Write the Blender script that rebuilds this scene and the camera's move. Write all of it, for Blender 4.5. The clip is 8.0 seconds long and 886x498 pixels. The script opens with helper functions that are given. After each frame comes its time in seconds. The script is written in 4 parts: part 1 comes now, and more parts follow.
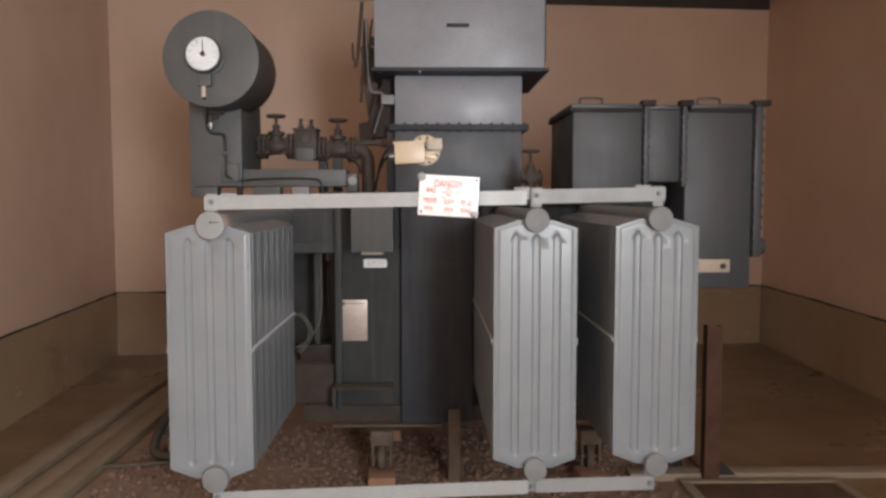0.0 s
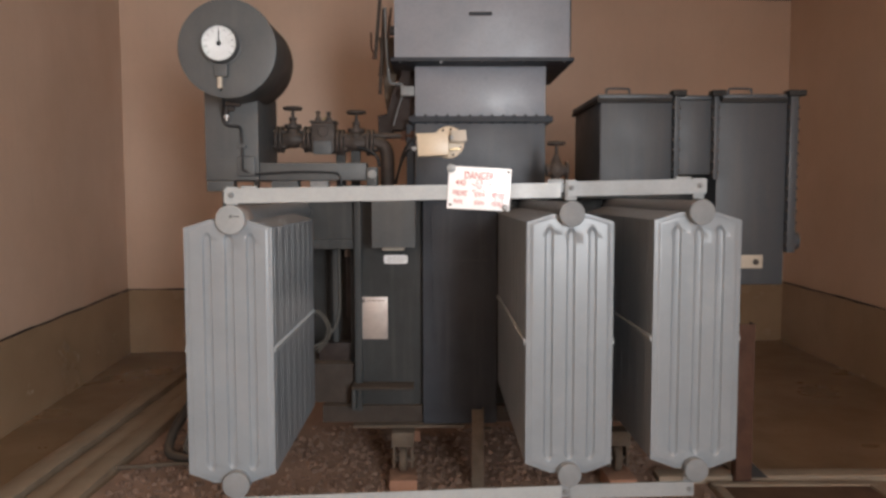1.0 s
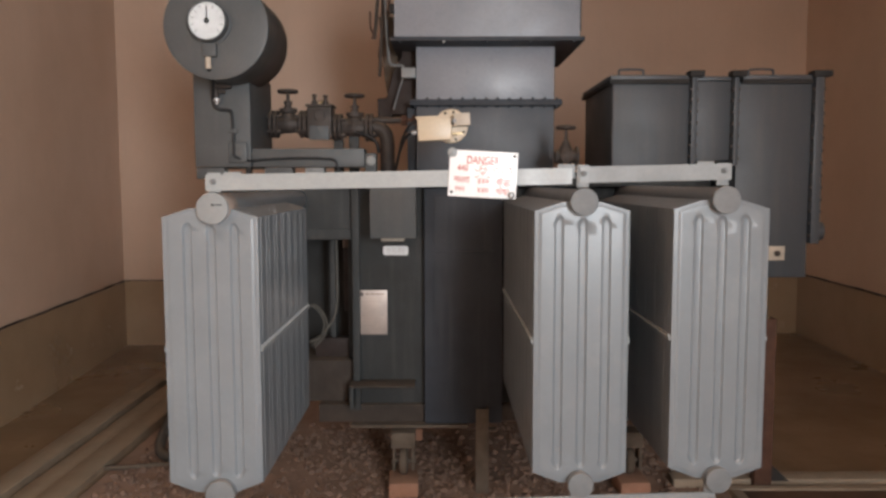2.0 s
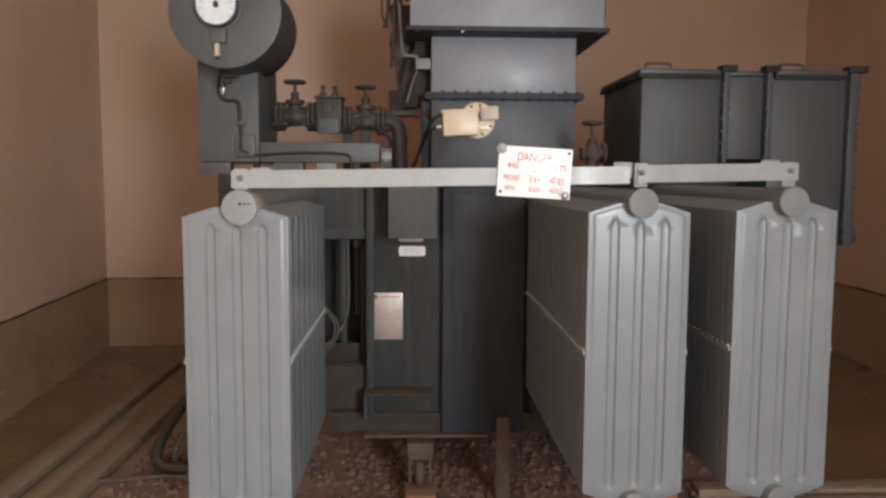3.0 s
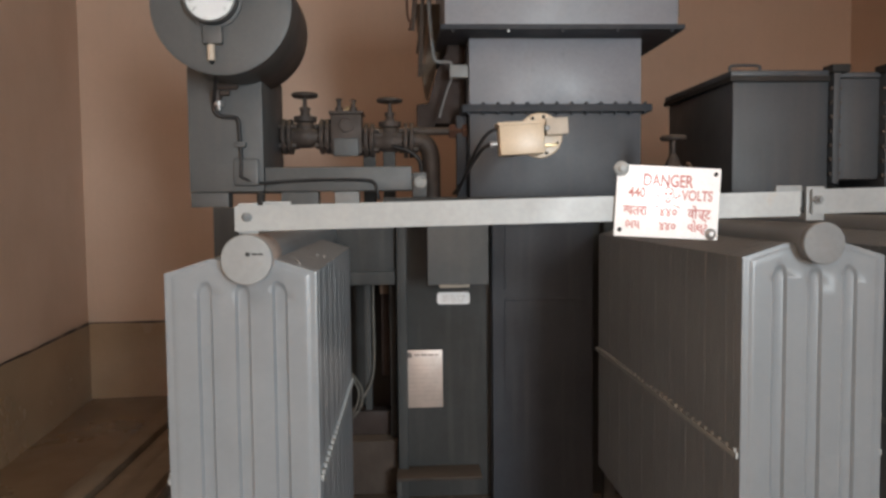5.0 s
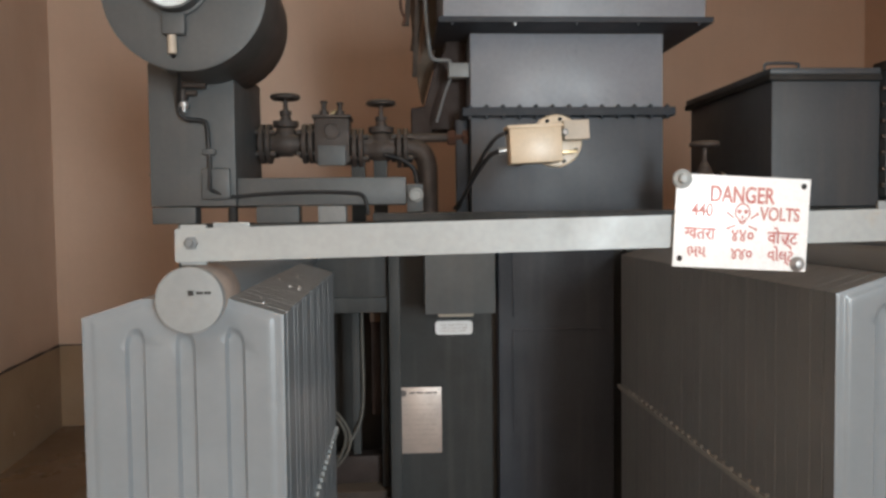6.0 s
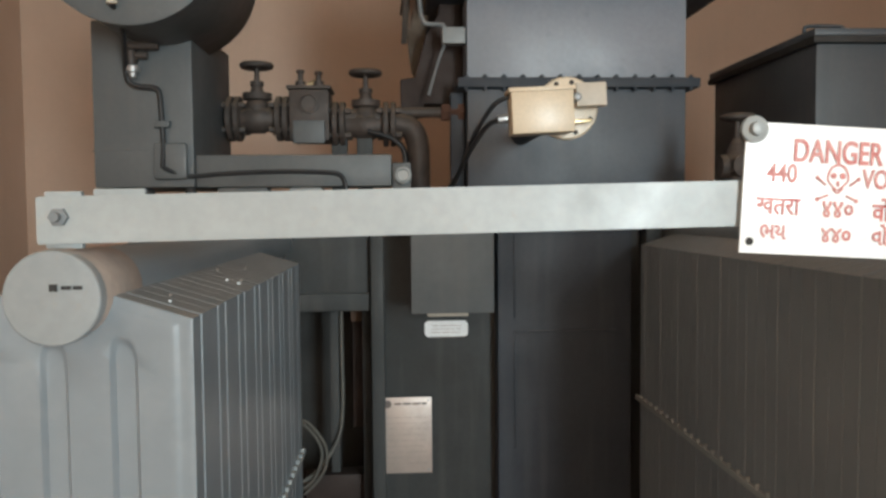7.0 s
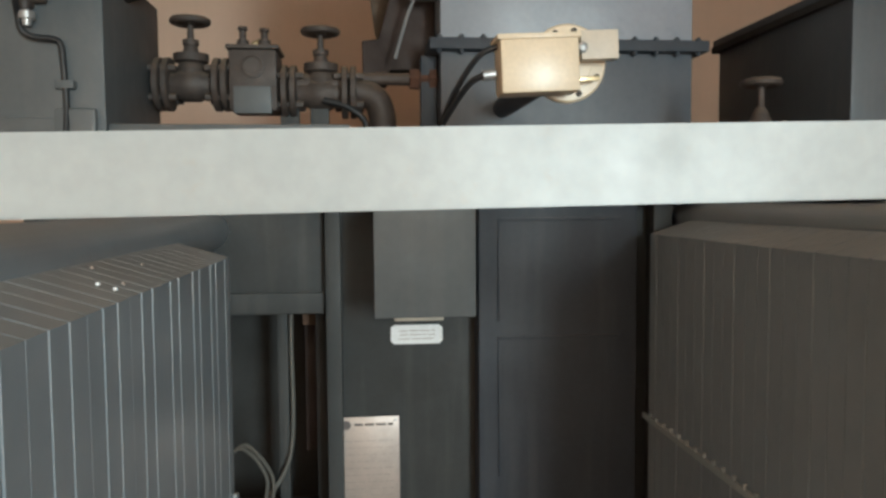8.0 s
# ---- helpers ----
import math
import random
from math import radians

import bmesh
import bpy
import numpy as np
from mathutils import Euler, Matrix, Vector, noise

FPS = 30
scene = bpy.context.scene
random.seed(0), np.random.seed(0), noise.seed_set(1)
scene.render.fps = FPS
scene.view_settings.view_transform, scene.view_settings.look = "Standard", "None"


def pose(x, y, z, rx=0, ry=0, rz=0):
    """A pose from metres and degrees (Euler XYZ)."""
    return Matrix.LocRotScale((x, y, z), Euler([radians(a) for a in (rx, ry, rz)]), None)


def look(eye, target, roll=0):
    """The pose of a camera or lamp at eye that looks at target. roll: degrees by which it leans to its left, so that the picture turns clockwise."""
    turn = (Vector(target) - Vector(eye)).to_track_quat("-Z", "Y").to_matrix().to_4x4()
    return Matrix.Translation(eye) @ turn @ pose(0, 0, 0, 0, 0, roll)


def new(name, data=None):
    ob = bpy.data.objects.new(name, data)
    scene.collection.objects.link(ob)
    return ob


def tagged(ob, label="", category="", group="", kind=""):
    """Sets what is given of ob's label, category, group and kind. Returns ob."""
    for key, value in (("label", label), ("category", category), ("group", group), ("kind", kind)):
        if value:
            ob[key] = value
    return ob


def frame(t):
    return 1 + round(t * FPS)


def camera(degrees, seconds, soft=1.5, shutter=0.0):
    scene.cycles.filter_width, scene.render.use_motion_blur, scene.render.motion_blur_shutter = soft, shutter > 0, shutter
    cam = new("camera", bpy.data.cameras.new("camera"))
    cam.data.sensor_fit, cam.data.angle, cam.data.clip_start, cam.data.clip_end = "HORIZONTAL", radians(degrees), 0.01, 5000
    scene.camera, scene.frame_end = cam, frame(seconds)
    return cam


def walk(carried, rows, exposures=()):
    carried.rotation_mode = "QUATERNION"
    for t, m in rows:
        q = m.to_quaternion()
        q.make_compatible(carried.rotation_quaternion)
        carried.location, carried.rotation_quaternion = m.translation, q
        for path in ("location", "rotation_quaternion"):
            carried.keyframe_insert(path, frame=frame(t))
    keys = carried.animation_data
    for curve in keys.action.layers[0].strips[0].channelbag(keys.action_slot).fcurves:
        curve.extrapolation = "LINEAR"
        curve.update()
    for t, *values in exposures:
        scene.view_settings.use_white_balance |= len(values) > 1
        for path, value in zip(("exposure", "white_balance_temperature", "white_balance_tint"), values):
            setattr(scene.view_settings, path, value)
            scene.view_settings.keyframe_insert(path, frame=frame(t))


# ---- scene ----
cam = camera(60.1, 8.0, soft=2.8)
PATH = [
    (0, (0.126, 0.167, 1.638), (0.164, 2.163, 1.504), -0.0),
    (0.5, (0.074, 0.249, 1.635), (0.1, 2.244, 1.498), -0.1),
    (1, (0.045, 0.299, 1.624), (0.063, 2.294, 1.481), -0.1),
    (1.5, (0.066, 0.401, 1.614), (0.076, 2.394, 1.458), -0.1),
    (1.7, (0.083, 0.455, 1.614), (0.086, 2.449, 1.452), -0.2),
    (2.8, (-0.106, 0.691, 1.613), (-0.084, 2.683, 1.43), 0.6),
    (3, (-0.169, 0.734, 1.624), (-0.095, 2.724, 1.441), 0.3),
    (3.5, (-0.258, 0.835, 1.615), (-0.163, 2.824, 1.423), -0.0),
    (4, (-0.241, 1.034, 1.635), (-0.148, 3.026, 1.484), -0.8),
    (4.5, (-0.24, 1.235, 1.637), (-0.154, 3.23, 1.518), -0.6),
    (5, (-0.364, 1.466, 1.646), (-0.273, 3.46, 1.528), -0.6),
    (5.2, (-0.424, 1.547, 1.664), (-0.331, 3.541, 1.552), -0.5),
    (6.3, (-0.343, 1.968, 1.662), (-0.224, 3.962, 1.575), -0.6),
    (6.5, (-0.331, 2.034, 1.652), (-0.212, 4.029, 1.56), -0.4),
    (7, (-0.317, 2.226, 1.626), (-0.209, 4.220, 1.525), -0.5),
    (7.5, (-0.353, 2.436, 1.619), (-0.176, 4.425, 1.507), -0.3),
    (8, (-0.306, 2.619, 1.604), (-0.109, 4.606, 1.478), -0.4),
]
walk(cam, [(t, look(eye, target, roll)) for t, eye, target, roll in PATH],
     exposures=((0.0, 0.0, 6400, 10), (5.0, -0.03, 6250, 6), (6.5, 0.02, 6080, 1), (8.0, 0.30, 5980, -5)))

# ---- world and light ----
world = bpy.data.worlds.new("sky")
scene.world = world
world.use_nodes = True
wn, wl = world.node_tree.nodes, world.node_tree.links
sky = wn.new("ShaderNodeTexSky")
sky.sky_type, sky.sun_disc = "NISHITA", False
sky.sun_elevation, sky.sun_rotation = radians(50), radians(20)
wl.new(sky.outputs["Color"], wn["Background"].inputs["Color"])
wn["Background"].inputs["Strength"].default_value = 0.08

sun = new("sun", bpy.data.lights.new("sun", "SUN"))
sun.data.energy, sun.data.angle, sun.data.color = 2.5, radians(0.5), (1.0, 0.95, 0.86)
sun.matrix_world = look((3, 6, 12), (0, 0, 2.0))

ROOM_W, ROOM_E, ROOM_N, ROOM_S, ROOM_H = -3.11, 3.86, 8.12, -3.20, 3.90  # inner corners at the north end
LEAN_W, LEAN_E, LEAN_N = -0.085, 0.030, 0.080  # the walls are out of square with the transformer
DOOR_X0, DOOR_X1, DOOR_H = 0.95, 2.25, 3.10

daylight = new("doorway_daylight", bpy.data.lights.new("doorway_daylight", "AREA"))
daylight.data.shape, daylight.data.size, daylight.data.size_y = "RECTANGLE", 1.45, 1.90
daylight.data.energy, daylight.data.color = 408, (0.94, 0.975, 1.0)
daylight.matrix_world = look(((DOOR_X0 + DOOR_X1) / 2, ROOM_S + 0.72, 2.05), (-7.3, 1.70, 1.45))


# ---- materials ----
def material(name, colour, second=None, rough=0.6, rough_var=0.1, scale=4.0, grain=120.0, bump=0.15,
             metal=0.0, dust=0.0, dust_colour=(0.30, 0.23, 0.16), per_object=0.0, spots=0.0, spot_colour=(0.1, 0.07, 0.05), spot_scale=30.0, specular=0.5, streak=0.0, speckle=0.22):
    m = bpy.data.materials.new(name)
    m.use_nodes = True
    n, l = m.node_tree.nodes, m.node_tree.links
    b = n["Principled BSDF"]
    second = second or tuple(c * 0.78 for c in colour)
    pos = n.new("ShaderNodeNewGeometry")
    big = n.new("ShaderNodeTexNoise")
    big.inputs["Scale"].default_value, big.inputs["Detail"].default_value, big.inputs["Roughness"].default_value = scale, 7, 0.62
    fine = n.new("ShaderNodeTexNoise")
    fine.inputs["Scale"].default_value, fine.inputs["Detail"].default_value = grain, 3
    l.new(pos.outputs["Position"], big.inputs["Vector"])
    l.new(pos.outputs["Position"], fine.inputs["Vector"])
    ramp = n.new("ShaderNodeMapRange")
    ramp.inputs["From Min"].default_value, ramp.inputs["From Max"].default_value = 0.32, 0.68
    l.new(big.outputs["Fac"], ramp.inputs["Value"])
    mix = n.new("ShaderNodeMix")
    mix.data_type = "RGBA"
    mix.inputs["A"].default_value, mix.inputs["B"].default_value = (*colour, 1), (*second, 1)
    l.new(ramp.outputs["Result"], mix.inputs["Factor"])
    out = mix.outputs["Result"]

    def blend(factor, shade, source, mode="MIX"):
        x = n.new("ShaderNodeMix")
        x.data_type, x.blend_type = "RGBA", mode
        l.new(factor, x.inputs["Factor"])
        l.new(source, x.inputs["A"])
        x.inputs["B"].default_value = (*shade, 1)
        return x.outputs["Result"]

    def ranged(source, a, b2, lo, hi):
        r = n.new("ShaderNodeMapRange")
        for key, v in (("From Min", a), ("From Max", b2), ("To Min", lo), ("To Max", hi)):
            r.inputs[key].default_value = v
        l.new(source, r.inputs["Value"])
        return r.outputs["Result"]

    out = blend(ranged(fine.outputs["Fac"], 0.35, 0.7, 0.0, speckle), tuple(c * 0.6 for c in colour), out)
    if spots:
        sp = n.new("ShaderNodeTexNoise")
        sp.inputs["Scale"].default_value, sp.inputs["Detail"].default_value, sp.inputs["Roughness"].default_value = spot_scale, 5, 0.7
        l.new(pos.outputs["Position"], sp.inputs["Vector"])
        out = blend(ranged(sp.outputs["Fac"], 0.60, 0.72, 0.0, spots), spot_colour, out)
    if streak:
        st = n.new("ShaderNodeTexNoise")
        mp = n.new("ShaderNodeMapping")
        mp.inputs["Scale"].default_value = (14, 14, 0.9)
        l.new(pos.outputs["Position"], mp.inputs["Vector"])
        l.new(mp.outputs["Vector"], st.inputs["Vector"])
        st.inputs["Scale"].default_value, st.inputs["Detail"].default_value = 1.6, 5
        out = blend(ranged(st.outputs["Fac"], 0.5, 0.78, 0.0, streak), dust_colour, out)
    if per_object:
        info = n.new("ShaderNodeObjectInfo")
        out = blend(ranged(info.outputs["Random"], 0, 1, 0.0, per_object), tuple(c * 0.35 for c in colour), out)
    if dust:
        sep = n.new("ShaderNodeSeparateXYZ")
        l.new(pos.outputs["True Normal"], sep.inputs["Vector"])
        up = n.new("ShaderNodeMath")
        up.operation = "MULTIPLY"
        l.new(ranged(sep.outputs["Z"], 0.35, 0.95, 0.0, dust), up.inputs[0])
        l.new(ranged(big.outputs["Fac"], 0.3, 0.6, 0.55, 1.0), up.inputs[1])
        out = blend(up.outputs["Value"], dust_colour, out)
    l.new(out, b.inputs["Base Color"])
    l.new(ranged(big.outputs["Fac"], 0.3, 0.7, max(0.03, rough - rough_var), min(1, rough + rough_var)), b.inputs["Roughness"])
    b.inputs["Metallic"].default_value = metal
    b.inputs["Specular IOR Level"].default_value = specular
    if bump:
        bp = n.new("ShaderNodeBump")
        bp.inputs["Strength"].default_value, bp.inputs["Distance"].default_value = bump, 0.004
        l.new(fine.outputs["Fac"], bp.inputs["Height"])
        l.new(bp.outputs["Normal"], b.inputs["Normal"])
    return m


M = {
    "wall": material("wall_paint", (0.72, 0.525, 0.40), (0.64, 0.455, 0.335), rough=0.4, scale=0.8, grain=35, bump=0.04, speckle=0.06, streak=0.12, dust_colour=(0.50, 0.40, 0.32)),
    "dado": material("dado_paint", (0.44, 0.31, 0.20), (0.34, 0.235, 0.145), rough=0.23, rough_var=0.08, scale=1.1, grain=30, bump=0.03, speckle=0.05, spots=0.10, spot_scale=2.2, spot_colour=(0.22, 0.14, 0.08)),
    "stripe": material("dado_line_paint", (0.05, 0.035, 0.03), rough=0.7, scale=9),
    "ceiling": material("ceiling_plaster", (0.74, 0.65, 0.56), rough=0.9, scale=1.5, grain=25),
    "beam": material("dark_beam", (0.06, 0.045, 0.04), rough=0.8, scale=6),
    "slab": material("brown_smooth_concrete", (0.27, 0.18, 0.105), (0.19, 0.125, 0.07), rough=0.33, rough_var=0.12, scale=1.3, grain=40, bump=0.05, speckle=0.1, spots=0.35, spot_scale=2.5, spot_colour=(0.17, 0.10, 0.055)),
    "floor": material("earth_floor", (0.36, 0.245, 0.165), (0.25, 0.165, 0.11), rough=0.9, scale=3.2, grain=60, bump=0.8, spots=0.2, spot_scale=14),
    "bed": material("gravelly_earth", (0.375, 0.254, 0.19), (0.275, 0.183, 0.136), rough=0.95, scale=5, grain=70, bump=0.8, spots=0.25, spot_scale=11, spot_colour=(0.20, 0.13, 0.10)),
    "stone": material("gravel_stone", (0.26, 0.176, 0.132), (0.17, 0.112, 0.086), rough=0.95, specular=0.15, scale=14, grain=150, bump=0.5),
    # paler spots: rubbed paint, and the faces' reflections put into the colour
    "rad": material("radiator_grey_paint", (0.215, 0.238, 0.258), (0.188, 0.208, 0.226), specular=0.45, rough=0.31, rough_var=0.03, scale=5, grain=60, bump=0.015, speckle=0.08, dust=0.55, spots=0.3, spot_scale=3.4, spot_colour=(0.275, 0.298, 0.312), streak=0.06, dust_colour=(0.34, 0.325, 0.30)),
    "cap": material("matt_grey_cap_paint", (0.205, 0.215, 0.222), (0.165, 0.173, 0.18), rough=0.6, specular=0.35, scale=11, grain=90, bump=0.04, dust=0.6, spots=0.25, spot_scale=18, spot_colour=(0.26, 0.23, 0.19), dust_colour=(0.33, 0.28, 0.23)),
    # the bar paint again, darkened for the weaker light on the right
    "bar_darker": material("darker_bar_grey", (0.27, 0.283, 0.287), (0.225, 0.237, 0.242), rough=0.5, scale=7, grain=80, bump=0.03, dust=0.4, spots=0.25, spot_scale=22, spot_colour=(0.30, 0.22, 0.14)),
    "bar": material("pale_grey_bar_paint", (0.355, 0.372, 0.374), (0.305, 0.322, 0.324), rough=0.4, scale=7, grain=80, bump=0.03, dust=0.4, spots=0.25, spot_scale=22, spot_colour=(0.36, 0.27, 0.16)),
    "tank": material("tank_grey_paint", (0.050, 0.053, 0.054), (0.038, 0.039, 0.038), specular=0.3, rough=0.6, scale=3, grain=70, bump=0.12, dust=0.75, streak=0.15, dust_colour=(0.20, 0.18, 0.16)),
    "tank2": material("cable_box_grey_paint", (0.066, 0.075, 0.087), (0.054, 0.061, 0.070), rough=0.45, scale=2.5, grain=60, bump=0.12, dust=0.8, streak=0.15, dust_colour=(0.17, 0.15, 0.13)),
    "column": material("blue_grey_paint", (0.048, 0.055, 0.068), (0.038, 0.043, 0.053), specular=0.3, rough=0.58, scale=3, grain=70, bump=0.12, dust=0.75, streak=0.12, dust_colour=(0.19, 0.18, 0.17)),
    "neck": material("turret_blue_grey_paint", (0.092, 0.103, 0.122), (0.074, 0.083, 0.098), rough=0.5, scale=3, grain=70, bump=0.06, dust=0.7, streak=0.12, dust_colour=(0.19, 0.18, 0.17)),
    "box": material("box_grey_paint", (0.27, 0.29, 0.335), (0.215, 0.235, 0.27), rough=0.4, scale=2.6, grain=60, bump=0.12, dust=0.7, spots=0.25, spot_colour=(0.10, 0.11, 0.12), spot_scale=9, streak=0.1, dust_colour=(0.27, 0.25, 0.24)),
    "cons": material("conservator_grey_paint", (0.096, 0.104, 0.109), (0.078, 0.085, 0.089), rough=0.5, scale=3.5, grain=60, bump=0.10, dust=0.6, streak=0.1, dust_colour=(0.25, 0.23, 0.21)),
    "iron": material("dark_cast_iron", (0.072, 0.055, 0.047), (0.048, 0.037, 0.032), rough=0.6, scale=18, grain=140, bump=0.4, dust=0.5, spots=0.4, spot_colour=(0.14, 0.08, 0.05)),
    "gasket": material("black_rubber", (0.025, 0.023, 0.022), rough=0.75, scale=12),
    "cable": material("black_cable_sheath", (0.02, 0.02, 0.022), rough=0.5, scale=20, bump=0.05),
    "greycable": material("dusty_grey_cable_sheath", (0.13, 0.123, 0.108), rough=0.55, scale=20, bump=0.05),
    "cream": material("cream_enamel", (0.70, 0.575, 0.415), (0.64, 0.52, 0.37), rough=0.4, scale=9, grain=120, bump=0.05, dust=0.3),
    "beige": material("beige_plastic", (0.62, 0.54, 0.44), rough=0.45, scale=9, bump=0.05),
    "white": material("white_enamel_sign", (0.93, 0.94, 0.95), (0.90, 0.91, 0.92), rough=0.25, scale=14, grain=200, bump=0.03),
    "red": material("red_sign_paint", (0.50, 0.115, 0.10), (0.66, 0.36, 0.33), rough=0.5, scale=45, grain=260, bump=0.0),
    "plate": material("tarnished_aluminium_plate", (0.55, 0.47, 0.42), (0.42, 0.35, 0.31), rough=0.4, scale=10, grain=150, bump=0.05, metal=0.35),
    "etched": material("etched_ink", (0.17, 0.14, 0.13), rough=0.6, scale=40, bump=0.0),
    "faint": material("faded_print", (0.44, 0.37, 0.33), rough=0.6, scale=40, bump=0.0),
    "dialface": material("white_dial_face", (0.80, 0.80, 0.78), rough=0.4, scale=12, bump=0.0),
    "steel": material("galvanised_steel", (0.42, 0.42, 0.42), (0.33, 0.33, 0.33), rough=0.4, scale=25, metal=0.6, bump=0.08),
    "rust": material("rusty_steel", (0.115, 0.052, 0.03), (0.07, 0.033, 0.022), rough=0.8, scale=9, grain=90, bump=0.4),
    "brick": material("red_clay_brick", (0.40, 0.21, 0.14), (0.31, 0.16, 0.10), rough=0.9, scale=18, grain=80, bump=0.5, dust=0.3),
    "concrete": material("dusty_concrete", (0.36, 0.30, 0.23), (0.28, 0.22, 0.16), rough=0.9, scale=4, grain=60, bump=0.4),
    "timber": material("weathered_timber", (0.38, 0.295, 0.21), (0.25, 0.185, 0.125), rough=0.8, scale=5, grain=70, bump=0.4, dust=0.5, per_object=0.35),
    "brass": material("brass_fitting", (0.60, 0.47, 0.28), rough=0.35, scale=20, metal=0.7, bump=0.03),
    "soot": material("dark_brown_scaled_steel", (0.034, 0.020, 0.016), (0.024, 0.015, 0.012), rough=0.75, scale=14, grain=90, bump=0.3),
    "dusty": material("dust_covered_steel", (0.15, 0.115, 0.085), (0.09, 0.068, 0.05), rough=0.85, scale=14, grain=90, bump=0.3),
    "duststeel": material("dusty_black_sheath", (0.050, 0.042, 0.035), (0.035, 0.03, 0.026), rough=0.8, scale=14, dust=0.6, dust_colour=(0.16, 0.12, 0.085), bump=0.2),
    "primer": material("pinkish_primer", (0.46, 0.37, 0.31), (0.36, 0.31, 0.28), rough=0.6, scale=22, grain=90, bump=0.1),
    "soil": material("dirt_caked_steel", (0.062, 0.046, 0.036), (0.042, 0.032, 0.026), rough=0.85, scale=9, grain=80, bump=0.3, dust=0.6, dust_colour=(0.17, 0.125, 0.09)),
    # for black steel, and for cubicle shade that is put into the colour
    "shade_black": material("black_steel_and_inner_shade", (0.022, 0.022, 0.021), rough=0.7, scale=6),
    "oilwood": material("dark_brown_board", (0.15, 0.09, 0.055), (0.10, 0.06, 0.04), rough=0.7, scale=5, grain=50),
}
glass = bpy.data.materials.new("gauge_glass")
glass.use_nodes = True
gb = glass.node_tree.nodes["Principled BSDF"]
gb.inputs["Transmission Weight"].default_value, gb.inputs["Roughness"].default_value, gb.inputs["IOR"].default_value = 1.0, 0.02, 1.15
M["glass"] = glass


# ---- mesh helpers ----
def box(bm, x0, x1, y0, y1, z0, z1, bevel=0.0, turn=None):
    m = Matrix.Translation(((x0 + x1) / 2, (y0 + y1) / 2, (z0 + z1) / 2))
    if turn:
        m = m @ turn
    made = bmesh.ops.create_cube(bm, size=1, matrix=m @ Matrix.Diagonal((x1 - x0, y1 - y0, z1 - z0, 1)))
    if bevel:
        edges = {e for v in made["verts"] for e in v.link_edges}
        bmesh.ops.bevel(bm, geom=list(edges), offset=bevel, segments=2, profile=0.6, affect="EDGES")
    return bm


def rod(bm, a, b, r, seg=20, r2=None):
    a, b = Vector(a), Vector(b)
    turn = (b - a).to_track_quat("Z", "Y").to_matrix().to_4x4()
    bmesh.ops.create_cone(bm, cap_ends=True, segments=seg, radius1=r, radius2=r if r2 is None else r2, depth=(b - a).length,
                          matrix=Matrix.Translation((a + b) / 2) @ turn)
    return bm


def lathe(bm, origin, axis, profile, seg=32):
    """profile: (distance along the axis, radius) pairs."""
    turn = Vector(axis).to_track_quat("Z", "Y").to_matrix()
    rings = []
    for d, r in profile:
        rings.append([bm.verts.new(Vector(origin) + turn @ Vector((r * math.cos(2 * math.pi * k / seg), r * math.sin(2 * math.pi * k / seg), d))) for k in range(seg)])
    for p, q in zip(rings, rings[1:]):
        for k in range(seg):
            bm.faces.new((p[k], p[(k + 1) % seg], q[(k + 1) % seg], q[k]))
    bm.faces.new(list(reversed(rings[0])))
    bm.faces.new(rings[-1])
    return bm


def smooth_path(points, steps=6):
    pts = [Vector(p) for p in points]
    ext = [2 * pts[0] - pts[1]] + pts + [2 * pts[-1] - pts[-2]]
    out = []
    for i in range(1, len(ext) - 2):
        p0, p1, p2, p3 = ext[i - 1:i + 3]
        for k in range(steps):
            t = k / steps
            out.append(0.5 * ((2 * p1) + (p2 - p0) * t + (2 * p0 - 5 * p1 + 4 * p2 - p3) * t * t + (3 * p1 - p0 - 3 * p2 + p3) * t ** 3))
    out.append(pts[-1])
    return out


def tube(bm, points, r, seg=10, steps=6):
    path = smooth_path(points, steps) if steps > 1 else [Vector(p) for p in points]
    rings, side = [], None
    for i, p in enumerate(path):
        way = (path[min(i + 1, len(path) - 1)] - path[max(i - 1, 0)]).normalized()
        if side is None:
            side = way.orthogonal().normalized()
        side = (side - way * side.dot(way)).normalized()
        up = way.cross(side)
        rings.append([bm.verts.new(p + r * (math.cos(2 * math.pi * k / seg) * side + math.sin(2 * math.pi * k / seg) * up)) for k in range(seg)])
    for p, q in zip(rings, rings[1:]):
        for k in range(seg):
            bm.faces.new((p[k], p[(k + 1) % seg], q[(k + 1) % seg], q[k]))
    bm.faces.new(list(reversed(rings[0])))
    bm.faces.new(rings[-1])
    return bm


def B():
    return bmesh.new()


def mesh_of(name, bm, mat, smooth=40):
    me = bpy.data.meshes.new(name)
    bmesh.ops.recalc_face_normals(bm, faces=bm.faces)
    bm.to_mesh(me)
    bm.free()
    me.materials.append(mat)
    if smooth:
        me.shade_smooth()
        me.set_sharp_from_angle(angle=radians(smooth))
    return me


def thing(name, label, category, base, group="", kind=""):
    ob = new(name)
    ob.empty_display_size = 0.1
    ob.location = base
    return tagged(ob, label, category, group, kind)


def part(name, bm, mat, parent, label="", smooth=40):
    ob = new(name, mesh_of(name, bm, mat, smooth))
    ob.parent = parent
    if parent.type == "EMPTY":
        ob.matrix_parent_inverse = Matrix.Translation(-parent.location)
    return tagged(ob, label) if label else ob


def solo(name, bm, mat, label, category="", group="", kind="", smooth=40):
    return tagged(new(name, mesh_of(name, bm, mat, smooth)), label, category, group, kind)


